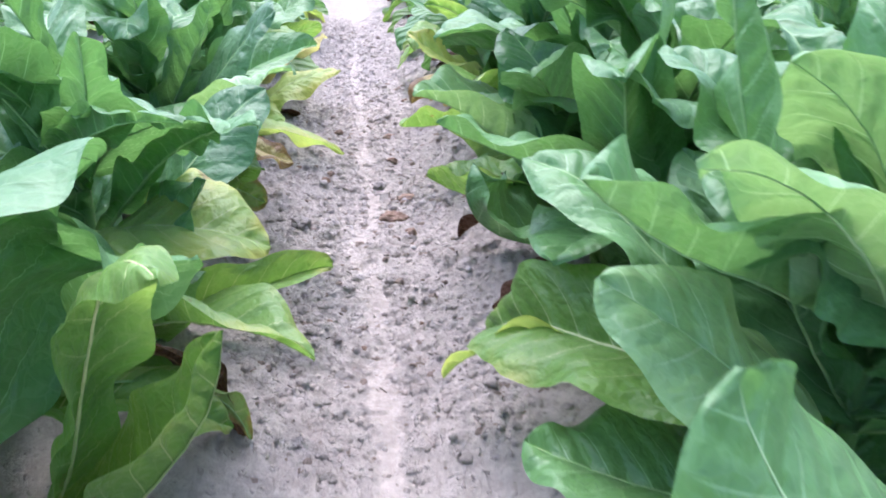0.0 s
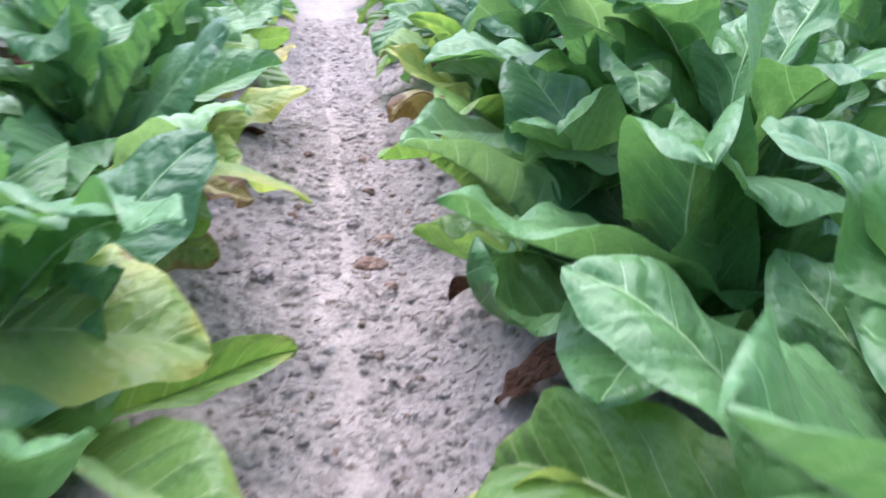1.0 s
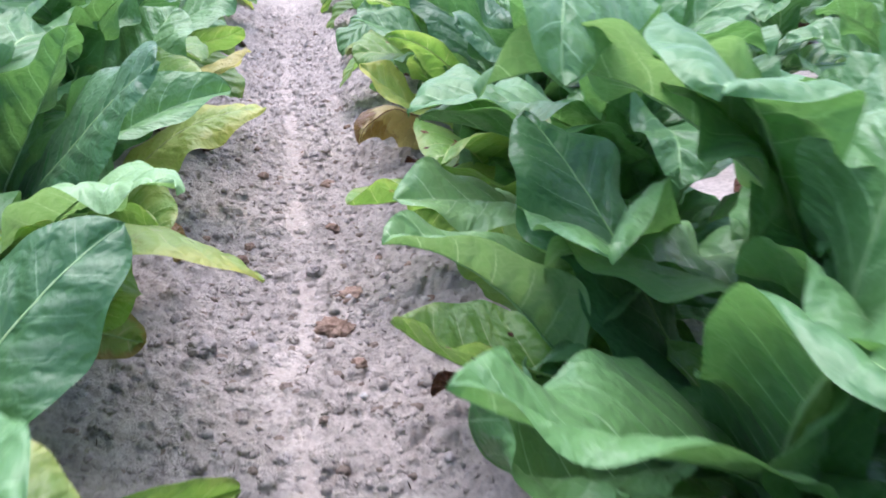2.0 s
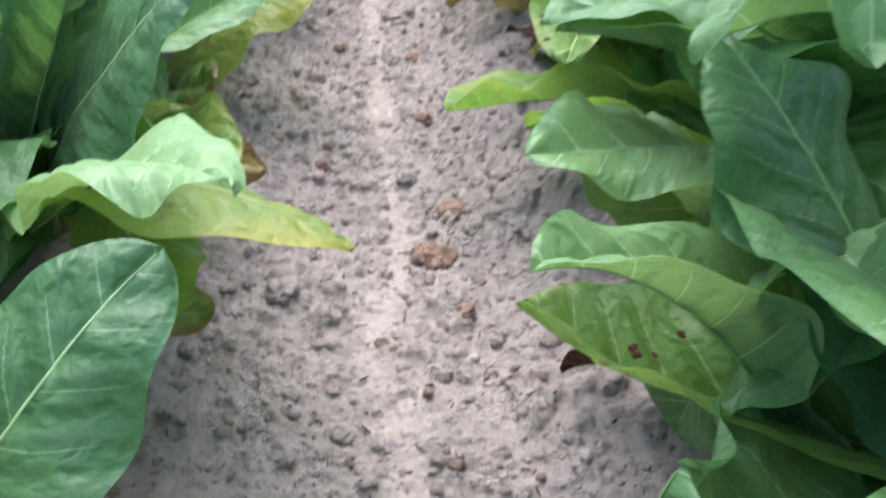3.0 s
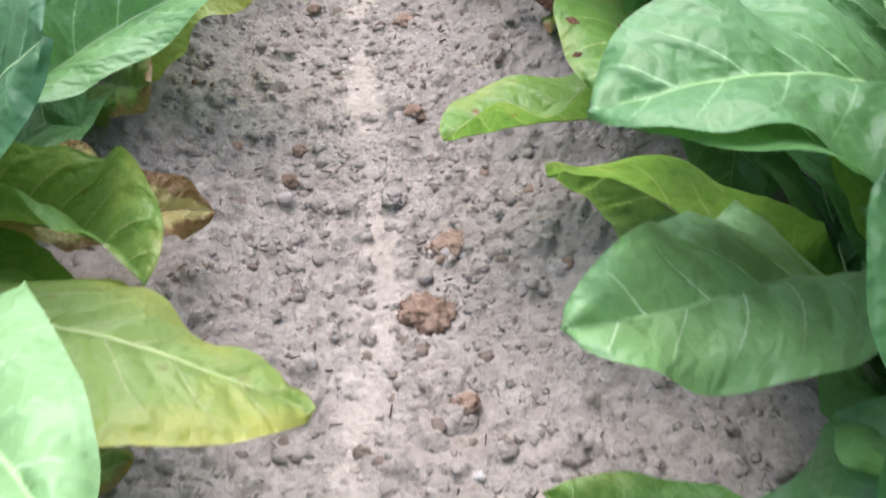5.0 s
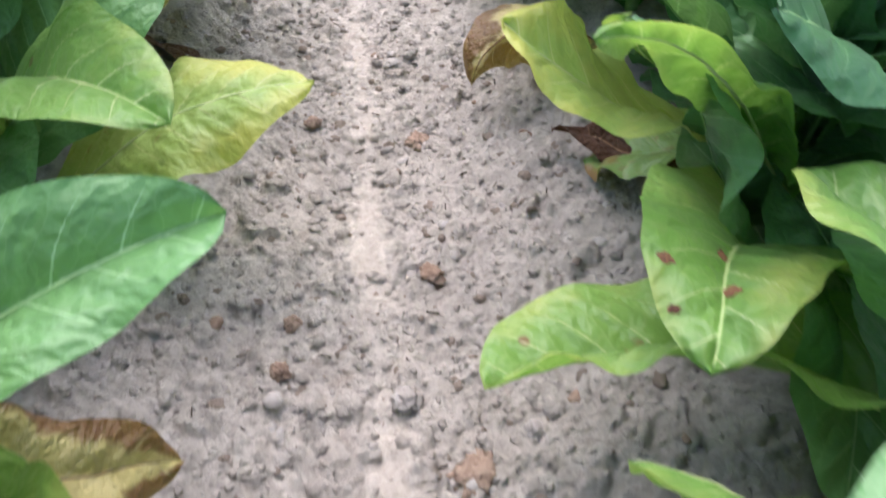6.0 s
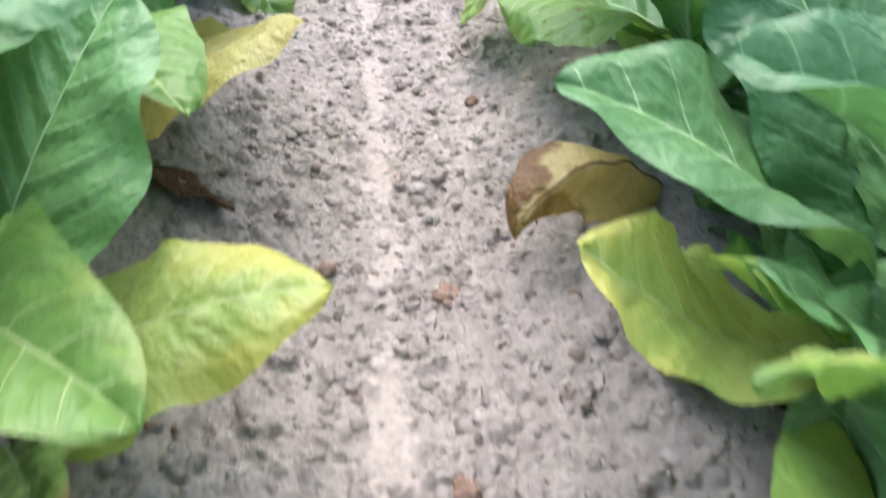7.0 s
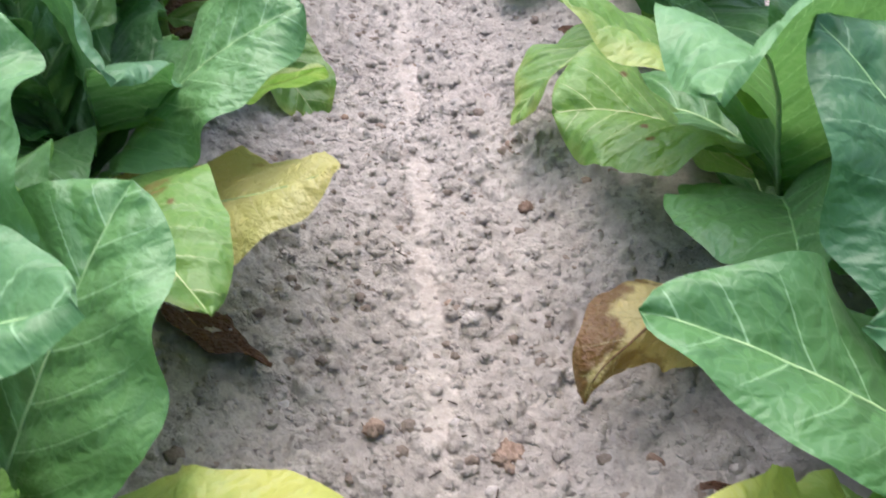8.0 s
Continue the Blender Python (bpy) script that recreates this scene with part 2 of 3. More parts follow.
def silt(x, y):
    """How much of the soil at a place is smooth washed silt, in a winding ribbon along each furrow."""
    lane = (x / ROW + 0.5) % 1.0 * ROW - ROW / 2
    mid = 0.01 + 0.02 * math.exp(-(((y - 2.55) / 0.22) ** 2)) - 0.045 * math.exp(-(((y - 2.16) / 0.13) ** 2)) - 0.022 * math.exp(-(((y - 4.3) / 0.4) ** 2))
    wide = 0.03 + 0.012 * noise.noise((y * 3.1, 0.4, 2.0)) + 0.01 * noise.noise((y * 11, 3.4, 2.0)) + 0.014 * math.exp(-(((y - 2.3) / 0.15) ** 2))
    d = abs(lane - mid) + 0.014 * noise.noise((x * 34, y * 22, 4.4))
    much = min(1.0, max(0.0, (wide * 1.3 - d) / wide)) * min(1.0, max(0.25, 0.7 + 0.9 * noise.noise((y * 5, x * 9, 8.0))))
    streak = math.exp(-(((y - 3.75) / 0.38) ** 2)) * (0.03 - abs(lane - 0.155) - 0.02 * noise.noise((x * 30, y * 20, 1.4))) / 0.025
    return max(much * (1 - 0.5 * min(1.0, max(0.0, y - 3.8))), min(0.4, streak * 0.4), 0.0)


def lumps(x, y, scale, layer, share):
    """The height of rounded lumps, some larger, some sunk deeper, one to a cell."""
    far, cells = noise.voronoi((x * scale, y * scale, layer))
    c = cells[0]
    h = math.sin(c[0] * 12.9 + c[1] * 78.2 + c[2] * 37.7) * 43758.5 % 1.0
    r = 0.3 + 0.36 * h
    if far[0] >= r or h * 7.3 % 1.0 > share:
        return 0.0
    return (1 - (far[0] / r) ** 2) ** 0.75 * r / scale * 0.62


def lie(x, y):
    """The soil's height: ridges under the rows, furrows between, lumps and crumbs."""
    z = 0.05 * (1 - math.cos(2 * math.pi * x / ROW)) - 0.024
    z += 0.02 * (noise.noise((x * 2.6, y * 2.6, 0.3)))
    if abs(x) < 0.75 and 0.7 < y < 6.1:
        rough = 1 - 0.62 * silt(x, y)
        z += 0.013 * noise.noise((x * 9, y * 9, 1.7)) * (0.4 + 0.6 * rough)
        wx, wy = x + 0.008 * noise.noise((x * 45, y * 45, 2)), y + 0.008 * noise.noise((x * 45, y * 45, 8))
        coarse = 0.45 + 0.55 * noise.noise((x * 5, y * 5, 7.0))
        z += rough * (lumps(wx, wy, 21, 0.0, 0.3 + 0.5 * coarse) + lumps(wx, wy, 40, 3.3, 0.6) + lumps(wx, wy, 78, 6.1, 0.75) + 0.0045 * noise.noise((x * 75, y * 75, 5.2)) + 0.003 * noise.noise((x * 150, y * 150, 2.2)))
    return z


def spread(dense_from, dense_to, step, reach):
    line = list(np.arange(dense_from, dense_to, step))
    d, s = 0.0, step
    out_a, out_b = [], []
    while d < reach:
        s *= 1.28
        d += s
        out_a.append(dense_from - d)
        out_b.append(dense_to + d)
    return out_a[::-1] + line + out_b


def build_ground():
    xs = spread(-0.4, 0.4, 0.0032, 1500)
    ys = sorted(spread(1.4, 4.1, 0.0033, 1500)[:-24] + list(np.arange(4.1, 6.0, 0.0085)) + [6.0 + 0.01 * 1.4**i for i in range(36)])
    ys = [v for i, v in enumerate(ys) if i == 0 or v - ys[i - 1] > 0.001]
    verts = [(x, y, lie(x, y)) for y in ys for x in xs]
    w = len(xs)
    faces = [(j * w + i, j * w + i + 1, (j + 1) * w + i + 1, (j + 1) * w + i) for j in range(len(ys) - 1) for i in range(w - 1)]
    me = bpy.data.meshes.new("ground")
    me.from_pydata(verts, [], faces)
    me.polygons.foreach_set("use_smooth", [True] * len(faces))
    me.attributes.new("silt", "FLOAT", "POINT").data.foreach_set("value", [silt(x, y) for x, y, _ in verts])
    me.materials.append(SOIL)
    return tagged(new("ground", me), "bare grey sandy field soil with a washed furrow between crop rows", "soil", kind="structure")


ground = build_ground()


# ---- the crop ----
def part(name, me, parent, label=""):
    ob = new(name, me)
    ob.parent = parent
    if label:
        tagged(ob, label)
    return ob


def blade_width(s):
    return max(s, 0.0) ** 0.7 * max(1 - s, 0.0) ** 0.6 / 0.408 * 0.97 + 0.06 * (1 - s)


def leaf(plant, kind, h, az, el, droop, hook, sweep, length, width, roll, twist, fold, dx=0.0, dy=0.0, fine=True):
    """One leaf on a stem: height of its foot, compass and rise there, how it droops and hooks and sweeps along its length,
    its size, the roll and twist of its blade and the rise of its two halves."""
    rnd = random.Random(round(h * 977 + az * 13 + length * 311 + roll * 7, 2))
    n, m = (76, 14) if fine else (26, 6)
    ph = [rnd.uniform(0, 6.28) for _ in range(4)]
    dry = kind in ("brown", "scorched")
    wave = {"brown": 0.011, "scorched": 0.009, "green": 0.0145, "pale": 0.0145, "deep": 0.0145}.get(kind, 0.0105) * rnd.uniform(0.7, 1.3)
    bulge = rnd.uniform(0.1, 0.3)
    ragged = 0.05 if kind in ("green", "deep", "pale") else 0.1
    puff = rnd.uniform(0.005, 0.0085) if fine else 0.0
    p = Vector((dx, dy, h))
    verts, sizes, rels, ribs = [], [], [], []
    for i in range(n + 1):
        s = i / n
        e, a = radians(el + droop * s + hook * s**3), radians(az + sweep * s)
        t = Vector((math.cos(e) * math.cos(a), math.cos(e) * math.sin(a), math.sin(e)))
        side = Vector((math.sin(a), -math.cos(a), 0))
        up = side.cross(t)
        r = radians(roll + twist * s)
        sd, nr = math.cos(r) * side + math.sin(r) * up, math.cos(r) * up - math.sin(r) * side
        w = width / 2 * blade_width(s) * (1 + 0.03 * math.sin(s * 21 + ph[0]))
        ribs.append((p.copy(), nr, sd, s))
        nick = [ragged * (noise.noise((s * 8, ph[0], k)) + 0.55 * noise.noise((s * 21, ph[1], k))) for k in (0.0, 4.0)]
        for j in range(-m, m + 1):
            u = j / m
            f = radians(fold)
            q = abs(u)
            across = w * u * math.cos(f) * (1 + nick[u > 0] * q)
            rise = w * (math.sin(f) * q + bulge * (q - q * q))
            rip = math.sin(s * 17 + ph[1] + (1.3 if u > 0 else 0)) + 0.6 * math.sin(s * 31 + ph[2] * (1 if u > 0 else 2))
            rise += wave * rip * q**1.6 * min(1, 6 * s, 8 * (1 - s) + 0.35)
            x = q * w
            vein = abs(((s * length - 0.8 * x - 2.2 * x * x + (0.021 if u > 0 else 0.0)) * 19) % 1.0 - 0.5)
            pucker = (puff * (1 - math.exp(-((vein / 0.17) ** 2))) + 0.0034 * noise.noise((s * length * 24, u * w * 30, ph[3]))) * math.sin(math.pi * min(1, q * 1.05 + 0.02)) ** 0.7
            v = p + sd * across + nr * (rise + pucker)
            if dry:
                v += Vector(noise.noise_vector(v * 16 + Vector((ph[0], ph[1], 0)))) * 0.011 * min(1, 3 * s)
            v += Vector(noise.noise_vector(v * 7 + Vector((ph[2], ph[3], 0)))) * 0.0055 * min(1, 4 * s)
            verts.append(v)
            sizes.append((u * w, s * length))
            rels.append((u * 0.5 + 0.5, s))
        if i < n:
            sm = (i + 0.5) / n
            e, a = radians(el + droop * sm + hook * sm**3), radians(az + sweep * sm)
            p = p + Vector((math.cos(e) * math.cos(a), math.cos(e) * math.sin(a), math.sin(e))) * (length / n)
    k = 2 * m + 1
    faces = [(i * k + j, (i + 1) * k + j, (i + 1) * k + j + 1, i * k + j + 1) for i in range(n) for j in range(k - 1)]
    me = bpy.data.meshes.new("leaf")
    me.from_pydata(verts, [], faces)
    me.polygons.foreach_set("use_smooth", [True] * len(faces))
    for uv_name, table in (("size", sizes), ("rel", rels)):
        layer = me.uv_layers.new(name=uv_name)
        for loop in me.loops:
            layer.data[loop.index].uv = table[loop.vertex_index]
    me.materials.append(LEAF[kind])
    blade = part("leaf", me, plant, LEAF_LABEL.get(kind, ""))
    # the midrib, a tapered ridge that runs the length of the blade
    rv, rf = [], []
    for i, (c, nr, sd, s) in enumerate(ribs[:-1]):
        mid = verts[i * k + m]
        rad = 0.0029 * (length / 0.45) * (1 - s) ** 0.85 + 0.0007
        for b in range(6):
            g = b * math.pi / 3
            rv.append(mid + sd * rad * math.cos(g) + nr * rad * 0.6 * math.sin(g))
        if i:
            rf += [((i - 1) * 6 + b, (i - 1) * 6 + (b + 1) % 6, i * 6 + (b + 1) % 6, i * 6 + b) for b in range(6)]
    rm = bpy.data.meshes.new("midrib")
    rm.from_pydata(rv, [], rf)
    rm.polygons.foreach_set("use_smooth", [True] * len(rf))
    rm.materials.append(RIB_DRY if dry else RIB_PALE if kind in ("yellow", "wilted", "lime") else RIB)
    part("midrib", rm, blade, "" if dry else "pale yellow-green midrib" if kind in ("yellow", "wilted", "lime") else "pale green midrib")
    return blade


def dead_spot(blade, along, aside, size):
    """A small dried patch let into a blade, uneven in outline and a little thicker than the leaf."""
    i, j = round(along * 76), round(aside * 14) + 14
    mid = blade.data.vertices[i * 29 + j]
    flat = mid.normal
    x = flat.orthogonal().normalized()
    y = flat.cross(x)
    rim = [1 + 0.2 * math.sin(b * 2.1 + along * 40) for b in range(12)]
    ring = [mid.co + (x * math.cos(b * math.pi / 6) + y * 1.5 * math.sin(b * math.pi / 6)) * size * rim[b] for b in range(12)]
    ring += [mid.co + flat * 0.0022, mid.co - flat * 0.0022]
    me = bpy.data.meshes.new("dead_spot")
    me.from_pydata(ring, [], [(b, (b + 1) % 12, 12) for b in range(12)] + [((b + 1) % 12, b, 13) for b in range(12)])
    me.materials.append(DEAD)
    part("dead_spot", me, blade, "dark brown dead spot")


def tobacco(x, y, label, tall=0.52):
    """A plant's root point and its stem; the leaves are added one by one."""
    plant = new("tobacco_plant")
    plant.location = (x, y, 0)
    tagged(plant, label, "tobacco plant", "tobacco plants in rows")
    rnd = random.Random(round(x * 31 + y * 57, 3))
    rv, rf = [], []
    n = 16
    z0 = 0.03
    lean = (rnd.uniform(-0.015, 0.015), rnd.uniform(-0.015, 0.015))
    for i in range(n + 1):
        s = i / n
        rad = 0.015 * (1 - 0.6 * s) * (1 + 0.12 * math.sin(i * 2.4))
        for b in range(9):
            g = b * 2 * math.pi / 9
            rv.append((lean[0] * s + rad * math.cos(g), lean[1] * s + rad * math.sin(g), z0 + (tall - z0) * s))
        if i:
            rf += [((i - 1) * 9 + b, (i - 1) * 9 + (b + 1) % 9, i * 9 + (b + 1) % 9, i * 9 + b) for b in range(9)]
    me = bpy.data.meshes.new("stem")
    me.from_pydata(rv, [], rf)
    me.polygons.foreach_set("use_smooth", [True] * len(rf))
    me.materials.append(STEM)
    part("stem", me, plant)
    return plant


def crown(plant, seed, centre, half, count, low=0.2, high=0.5, size=0.4):
    """Leaves round the outer side of a stem, from broad spreading ones at its foot to the young upright ones at its top."""
    rnd = random.Random(seed)
    for i in range(count):
        f = i / max(1, count - 1)
        h = low + (high - low) * f
        az = centre + half * math.sin(i * 2.4 + seed)
        leaf(plant, "green", h, az, 22 + 52 * f + rnd.uniform(-8, 8), -48 + 24 * f + rnd.uniform(-15, 15), rnd.uniform(-95, -15), rnd.uniform(-25, 25),
             size * (1.15 - 0.35 * f) * rnd.uniform(0.85, 1.1), size * (0.5 - 0.18 * f), rnd.uniform(-18, 18), rnd.uniform(-20, 20), rnd.uniform(8, 26), fine=False)


def whole_plant(x, y, seed):
    """A plant of the further rows: yellowing leaves at the foot, green ones spiralling up to the young top."""
    plant = tobacco(x, y, "leafy green tobacco plant standing in a row", 0.5)
    rnd = random.Random(seed)
    for i in range(20):
        f = i / 19
        az = i * 137.5 + seed * 53 + rnd.uniform(-14, 14)
        kind = "brown" if i == 0 else "yellow" if i == 1 else "lime" if i in (2, 3) else "green"
        h = 0.06 + 0.42 * f
        leaf(plant, kind, h, az, 12 + 62 * f**0.8 + rnd.uniform(-7, 7), -62 + 42 * f + rnd.uniform(-14, 14), rnd.uniform(-90, -5), rnd.uniform(-25, 25),
             (0.47 - 0.14 * f) * rnd.uniform(0.85, 1.1), (0.23 - 0.1 * f) * rnd.uniform(0.9, 1.1), rnd.uniform(-20, 20), rnd.uniform(-25, 25), rnd.uniform(6, 26), fine=False)
    return plant


# the plants along both sides of the furrow
plant_rm = tobacco(0.53, 0.45, "tobacco plant with broad green leaves beside the furrow", 0.45)
leaf(plant_rm, "green", 0.204, 139.5, 36.2, -32.0, 70.0, -0.0, 0.535, 0.270, 1.8, 13.6, -10.9, -0.013, 0.003)
crown(plant_rm, 8, -20, 90, 9, 0.1, 0.4, 0.38)
crown(plant_rm, 32, 0, 65, 6, 0.12, 0.34, 0.5)
plant_lm = tobacco(-0.5, 0.5, "tobacco plant with broad green leaves beside the furrow", 0.45)
crown(plant_lm, 14, 200, 90, 9, 0.1, 0.4, 0.38)
crown(plant_lm, 42, 180, 65, 6, 0.12, 0.34, 0.5)
plant_r0 = tobacco(0.53, 1.05, "tobacco plant with green leaves and yellowing lower ones", 0.5)
leaf(plant_r0, "yellow", 0.083, 136.4, 39.0, -58.4, -38.8, 10.7, 0.604, 0.090, -23.1, -17.5, 20.4, -0.007, 0.017)
leaf(plant_r0, "green", 0.332, 205.6, 31.6, -11.8, 22.5, -17.2, 0.432, 0.260, -41.0, 48.8, 32.7, -0.010, 0.021)
leaf(plant_r0, "green", 0.431, 65.8, 24.3, -29.5, 27.1, 22.1, 0.446, 0.204, 8.4, 15.3, 13.8, 0.012, -0.012)
leaf(plant_r0, "lime", 0.223, 156.1, 7.7, -9.3, -47.4, -48.2, 0.549, 0.200, 25.2, 24.3, 23.1, -0.011, 0.009)
leaf(plant_r0, "green", 0.190, 154.2, 37.3, 34.4, -80.3, -21.9, 0.491, 0.158, -28.1, 48.5, 1.5, -0.020, 0.028)
leaf(plant_r0, "green", 0.306, 171.6, 79.8, -67.4, -15.7, -16.9, 0.334, 0.245, 18.8, -11.2, -7.4, 0.020, -0.027)
leaf(plant_r0, "green", 0.068, 168.9, 18.1, -33.4, 33.3, -18.4, 0.383, 0.234, 9.0, -4.4, 12.9, 0.002, -0.008)
leaf(plant_r0, "green", 0.237, 170.4, 56.7, 21.7, 2.9, 2.6, 0.507, 0.228, -1.0, 0.1, 3.8, -0.006, 0.007)
leaf(plant_r0, "pale", 0.150, 212.1, 48.1, -6.2, -14.5, -51.8, 0.464, 0.203, 24.6, 8.4, -2.6, 0.002, -0.037)
leaf(plant_r0, "green", 0.318, 81.5, 28.7, -54.4, -8.0, 4.9, 0.437, 0.225, -8.7, 5.3, 16.8, 0.004, -0.002)
leaf(plant_r0, "green", 0.298, 120.7, 63.6, -33.6, -8.5, 5.3, 0.441, 0.232, 0.8, 0.3, 16.7, 0.002, -0.002)
leaf(plant_r0, "green", 0.224, 102.1, 44.5, -13.8, 2.2, 20.6, 0.394, 0.239, 7.6, -1.7, 5.1, 0.002, -0.004)
leaf(plant_r0, "pale", 0.297, 134.3, 94.1, -44.9, -22.1, 18.2, 0.375, 0.283, -10.6, -39.2, -8.7, 0.012, -0.021)
leaf(plant_r0, "pale", 0.332, 233.3, 43.7, 20.2, -67.6, -56.7, 0.419, 0.151, -15.5, -22.5, -3.5, 0.008, -0.020)
crown(plant_r0, 3, 0, 75, 10, 0.1, 0.48, 0.44)
crown(plant_r0, 31, 0, 65, 6, 0.12, 0.34, 0.5)
plant_l0 = tobacco(-0.5, 1.12, "tobacco plant with green and pale lower leaves", 0.5)
leaf(plant_l0, "green", 0.226, -11.3, 71.0, 49.7, -160.3, 55.1, 0.424, 0.310, 6.6, 36.2, -22.9, 0.060, -0.052)
leaf(plant_l0, "lime", 0.020, -9.2, 19.9, 40.1, 22.3, 23.9, 0.495, 0.177, 10.0, -15.5, 46.5, 0.012, -0.015)
leaf(plant_l0, "lime", 0.205, 39.7, 11.7, -58.9, 2.7, -23.5, 0.361, 0.144, 10.6, -30.4, 17.3, 0.007, 0.012)
leaf(plant_l0, "dull", 0.206, 38.1, 16.5, -74.1, -24.9, 5.2, 0.498, 0.051, 28.7, 24.7, 13.8, 0.004, 0.005)
leaf(plant_l0, "lime", 0.031, -12.0, 42.7, 87.1, -140.3, -47.5, 0.646, 0.125, -13.4, 4.8, -18.8, 0.048, 0.022)
leaf(plant_l0, "green", 0.500, 25.8, -9.0, -73.4, 108.3, -24.9, 0.337, 0.258, 47.3, -5.8, -12.2, 0.005, 0.007)
leaf(plant_l0, "brown", 0.317, 37.0, 4.3, -99.2, 22.6, 15.1, 0.566, 0.070, -3.4, 21.0, 13.7, 0.006, 0.021)
crown(plant_l0, 9, 180, 75, 10, 0.1, 0.48, 0.44)
crown(plant_l0, 41, 180, 65, 6, 0.12, 0.34, 0.5)
plant_r1 = tobacco(0.54, 1.66, "tobacco plant with green leaves above dried brown lower ones", 0.5)
leaf(plant_r1, "green", 0.400, 119.2, 5.4, -96.2, 7.6, 58.7, 0.474, 0.240, -13.0, 38.0, 14.5, -0.002, 0.019)
leaf(plant_r1, "green", 0.197, 171.5, -5.9, 4.7, 125.1, 18.5, 0.453, 0.295, -33.4, 64.2, 32.2, -0.022, -0.010)
rusty = leaf(plant_r1, "lime", 0.244, 152.1, 1.1, -31.6, 50.4, -16.6, 0.510, 0.219, 30.6, -42.8, 50.5, -0.006, 0.016)
for along, aside, size in ((0.73, 0.21, 0.006), (0.65, 0.57, 0.004), (0.69, 0.29, 0.0035), (0.7, -0.36, 0.0035)):
    dead_spot(rusty, along, aside, size)
leaf(plant_r1, "pale", 0.461, 138.1, 48.3, -36.2, -37.5, 56.0, 0.437, 0.207, -24.0, -1.5, 18.9, -0.001, 0.037)
leaf(plant_r1, "pale", 0.045, 147.5, 40.9, 37.9, -70.1, 53.6, 0.603, 0.168, 36.2, -53.9, 46.2, -0.032, 0.077)
leaf(plant_r1, "green", 0.346, 144.6, 84.9, -27.2, -51.4, 61.2, 0.383, 0.253, 30.1, -39.1, 5.3, -0.004, -0.006)
leaf(plant_r1, "green", 0.443, 165.4, 71.8, -25.8, -53.8, -22.9, 0.257, 0.224, 11.1, -17.6, -1.6, -0.022, 0.032)
leaf(plant_r1, "green", 0.258, 53.9, 143.5, -62.7, -53.1, -21.4, 0.552, 0.231, -70.4, -77.5, -12.1, -0.000, -0.042)
leaf(plant_r1, "green", 0.214, 23.8, 46.9, -12.4, 29.6, 30.3, 0.454, 0.231, 47.4, 28.0, -7.8, 0.004, -0.007)
leaf(plant_r1, "deep", 0.185, 135.6, 39.1, 28.1, -46.7, -16.8, 0.513, 0.240, -21.6, 24.0, -7.7, -0.011, 0.032)
leaf(plant_r1, "green", 0.147, 209.6, 48.1, 50.3, -102.7, 46.8, 0.599, 0.187, -6.0, -11.1, 35.5, -0.021, -0.082)
leaf(plant_r1, "green", 0.110, 231.7, 48.7, -35.4, -24.3, -2.0, 0.538, 0.233, -15.3, 2.4, 14.0, -0.009, -0.014)
leaf(plant_r1, "brown", 0.150, 126.5, 16.7, -44.0, -24.0, 19.4, 0.480, 0.101, -22.9, -15.3, 28.9, -0.019, 0.055)
leaf(plant_r1, "brown", 0.193, 161.4, 2.2, -69.2, 22.9, 25.5, 0.347, 0.101, -16.0, 13.6, 8.8, -0.007, 0.015)
leaf(plant_r1, "green", 0.151, 242.3, 54.5, -57.1, 32.4, -71.4, 0.595, 0.236, 18.7, -40.1, 21.5, -0.020, -0.009)
leaf(plant_r1, "green", 0.329, 239.3, 52.8, -58.5, 15.6, 6.1, 0.470, 0.232, 5.1, 27.6, 13.1, 0.001, -0.002)
leaf(plant_r1, "pale", 0.330, 150.4, 52.0, -76.1, -32.4, -22.6, 0.351, 0.251, -6.1, -8.8, 5.7, 0.003, -0.019)
leaf(plant_r1, "green", 0.450, 182.2, 63.2, -36.1, -31.9, 58.5, 0.394, 0.220, 34.7, -25.4, 7.0, -0.010, 0.018)
crown(plant_r1, 4, 0, 75, 11, 0.1, 0.48, 0.44)
crown(plant_r1, 32, 0, 65, 6, 0.12, 0.34, 0.5)
plant_l1 = tobacco(-0.5, 1.75, "tobacco plant with green leaves and yellowing lower ones", 0.5)
leaf(plant_l1, "deep", 0.098, -20.9, 54.2, 5.0, -41.4, 68.1, 0.508, 0.175, -13.2, -24.0, -4.5, 0.018, -0.034)
leaf(plant_l1, "yellow", 0.158, -95.4, 49.2, -52.4, -33.9, 116.1, 0.503, 0.280, 12.0, -30.9, 10.4, 0.035, -0.022)
leaf(plant_l1, "lime", 0.020, -16.2, 11.8, 23.2, -48.9, 50.4, 0.450, 0.151, -18.4, -33.5, 57.5, 0.011, -0.023)
leaf(plant_l1, "lime", 0.014, -83.0, 24.8, 26.9, -76.9, 57.4, 0.699, 0.201, 44.4, -33.4, 33.1, 0.060, -0.025)
leaf(plant_l1, "dull", 0.245, 49.1, 15.1, -68.1, 16.3, -0.7, 0.432, 0.137, 27.5, 65.9, 1.2, 0.012, 0.046)
leaf(plant_l1, "green", 0.250, 127.3, 53.9, -28.6, 7.4, -5.1, 0.449, 0.222, -32.3, -13.8, 20.2, 0.001, 0.002)
leaf(plant_l1, "green", 0.128, -67.9, 34.4, -18.9, 46.8, 66.6, 0.436, 0.207, -2.7, -32.3, 17.9, -0.004, -0.018)
leaf(plant_l1, "green", 0.324, -59.6, 33.3, -23.3, 2.3, 2.6, 0.538, 0.227, 13.5, 8.1, 5.6, 0.022, -0.001)
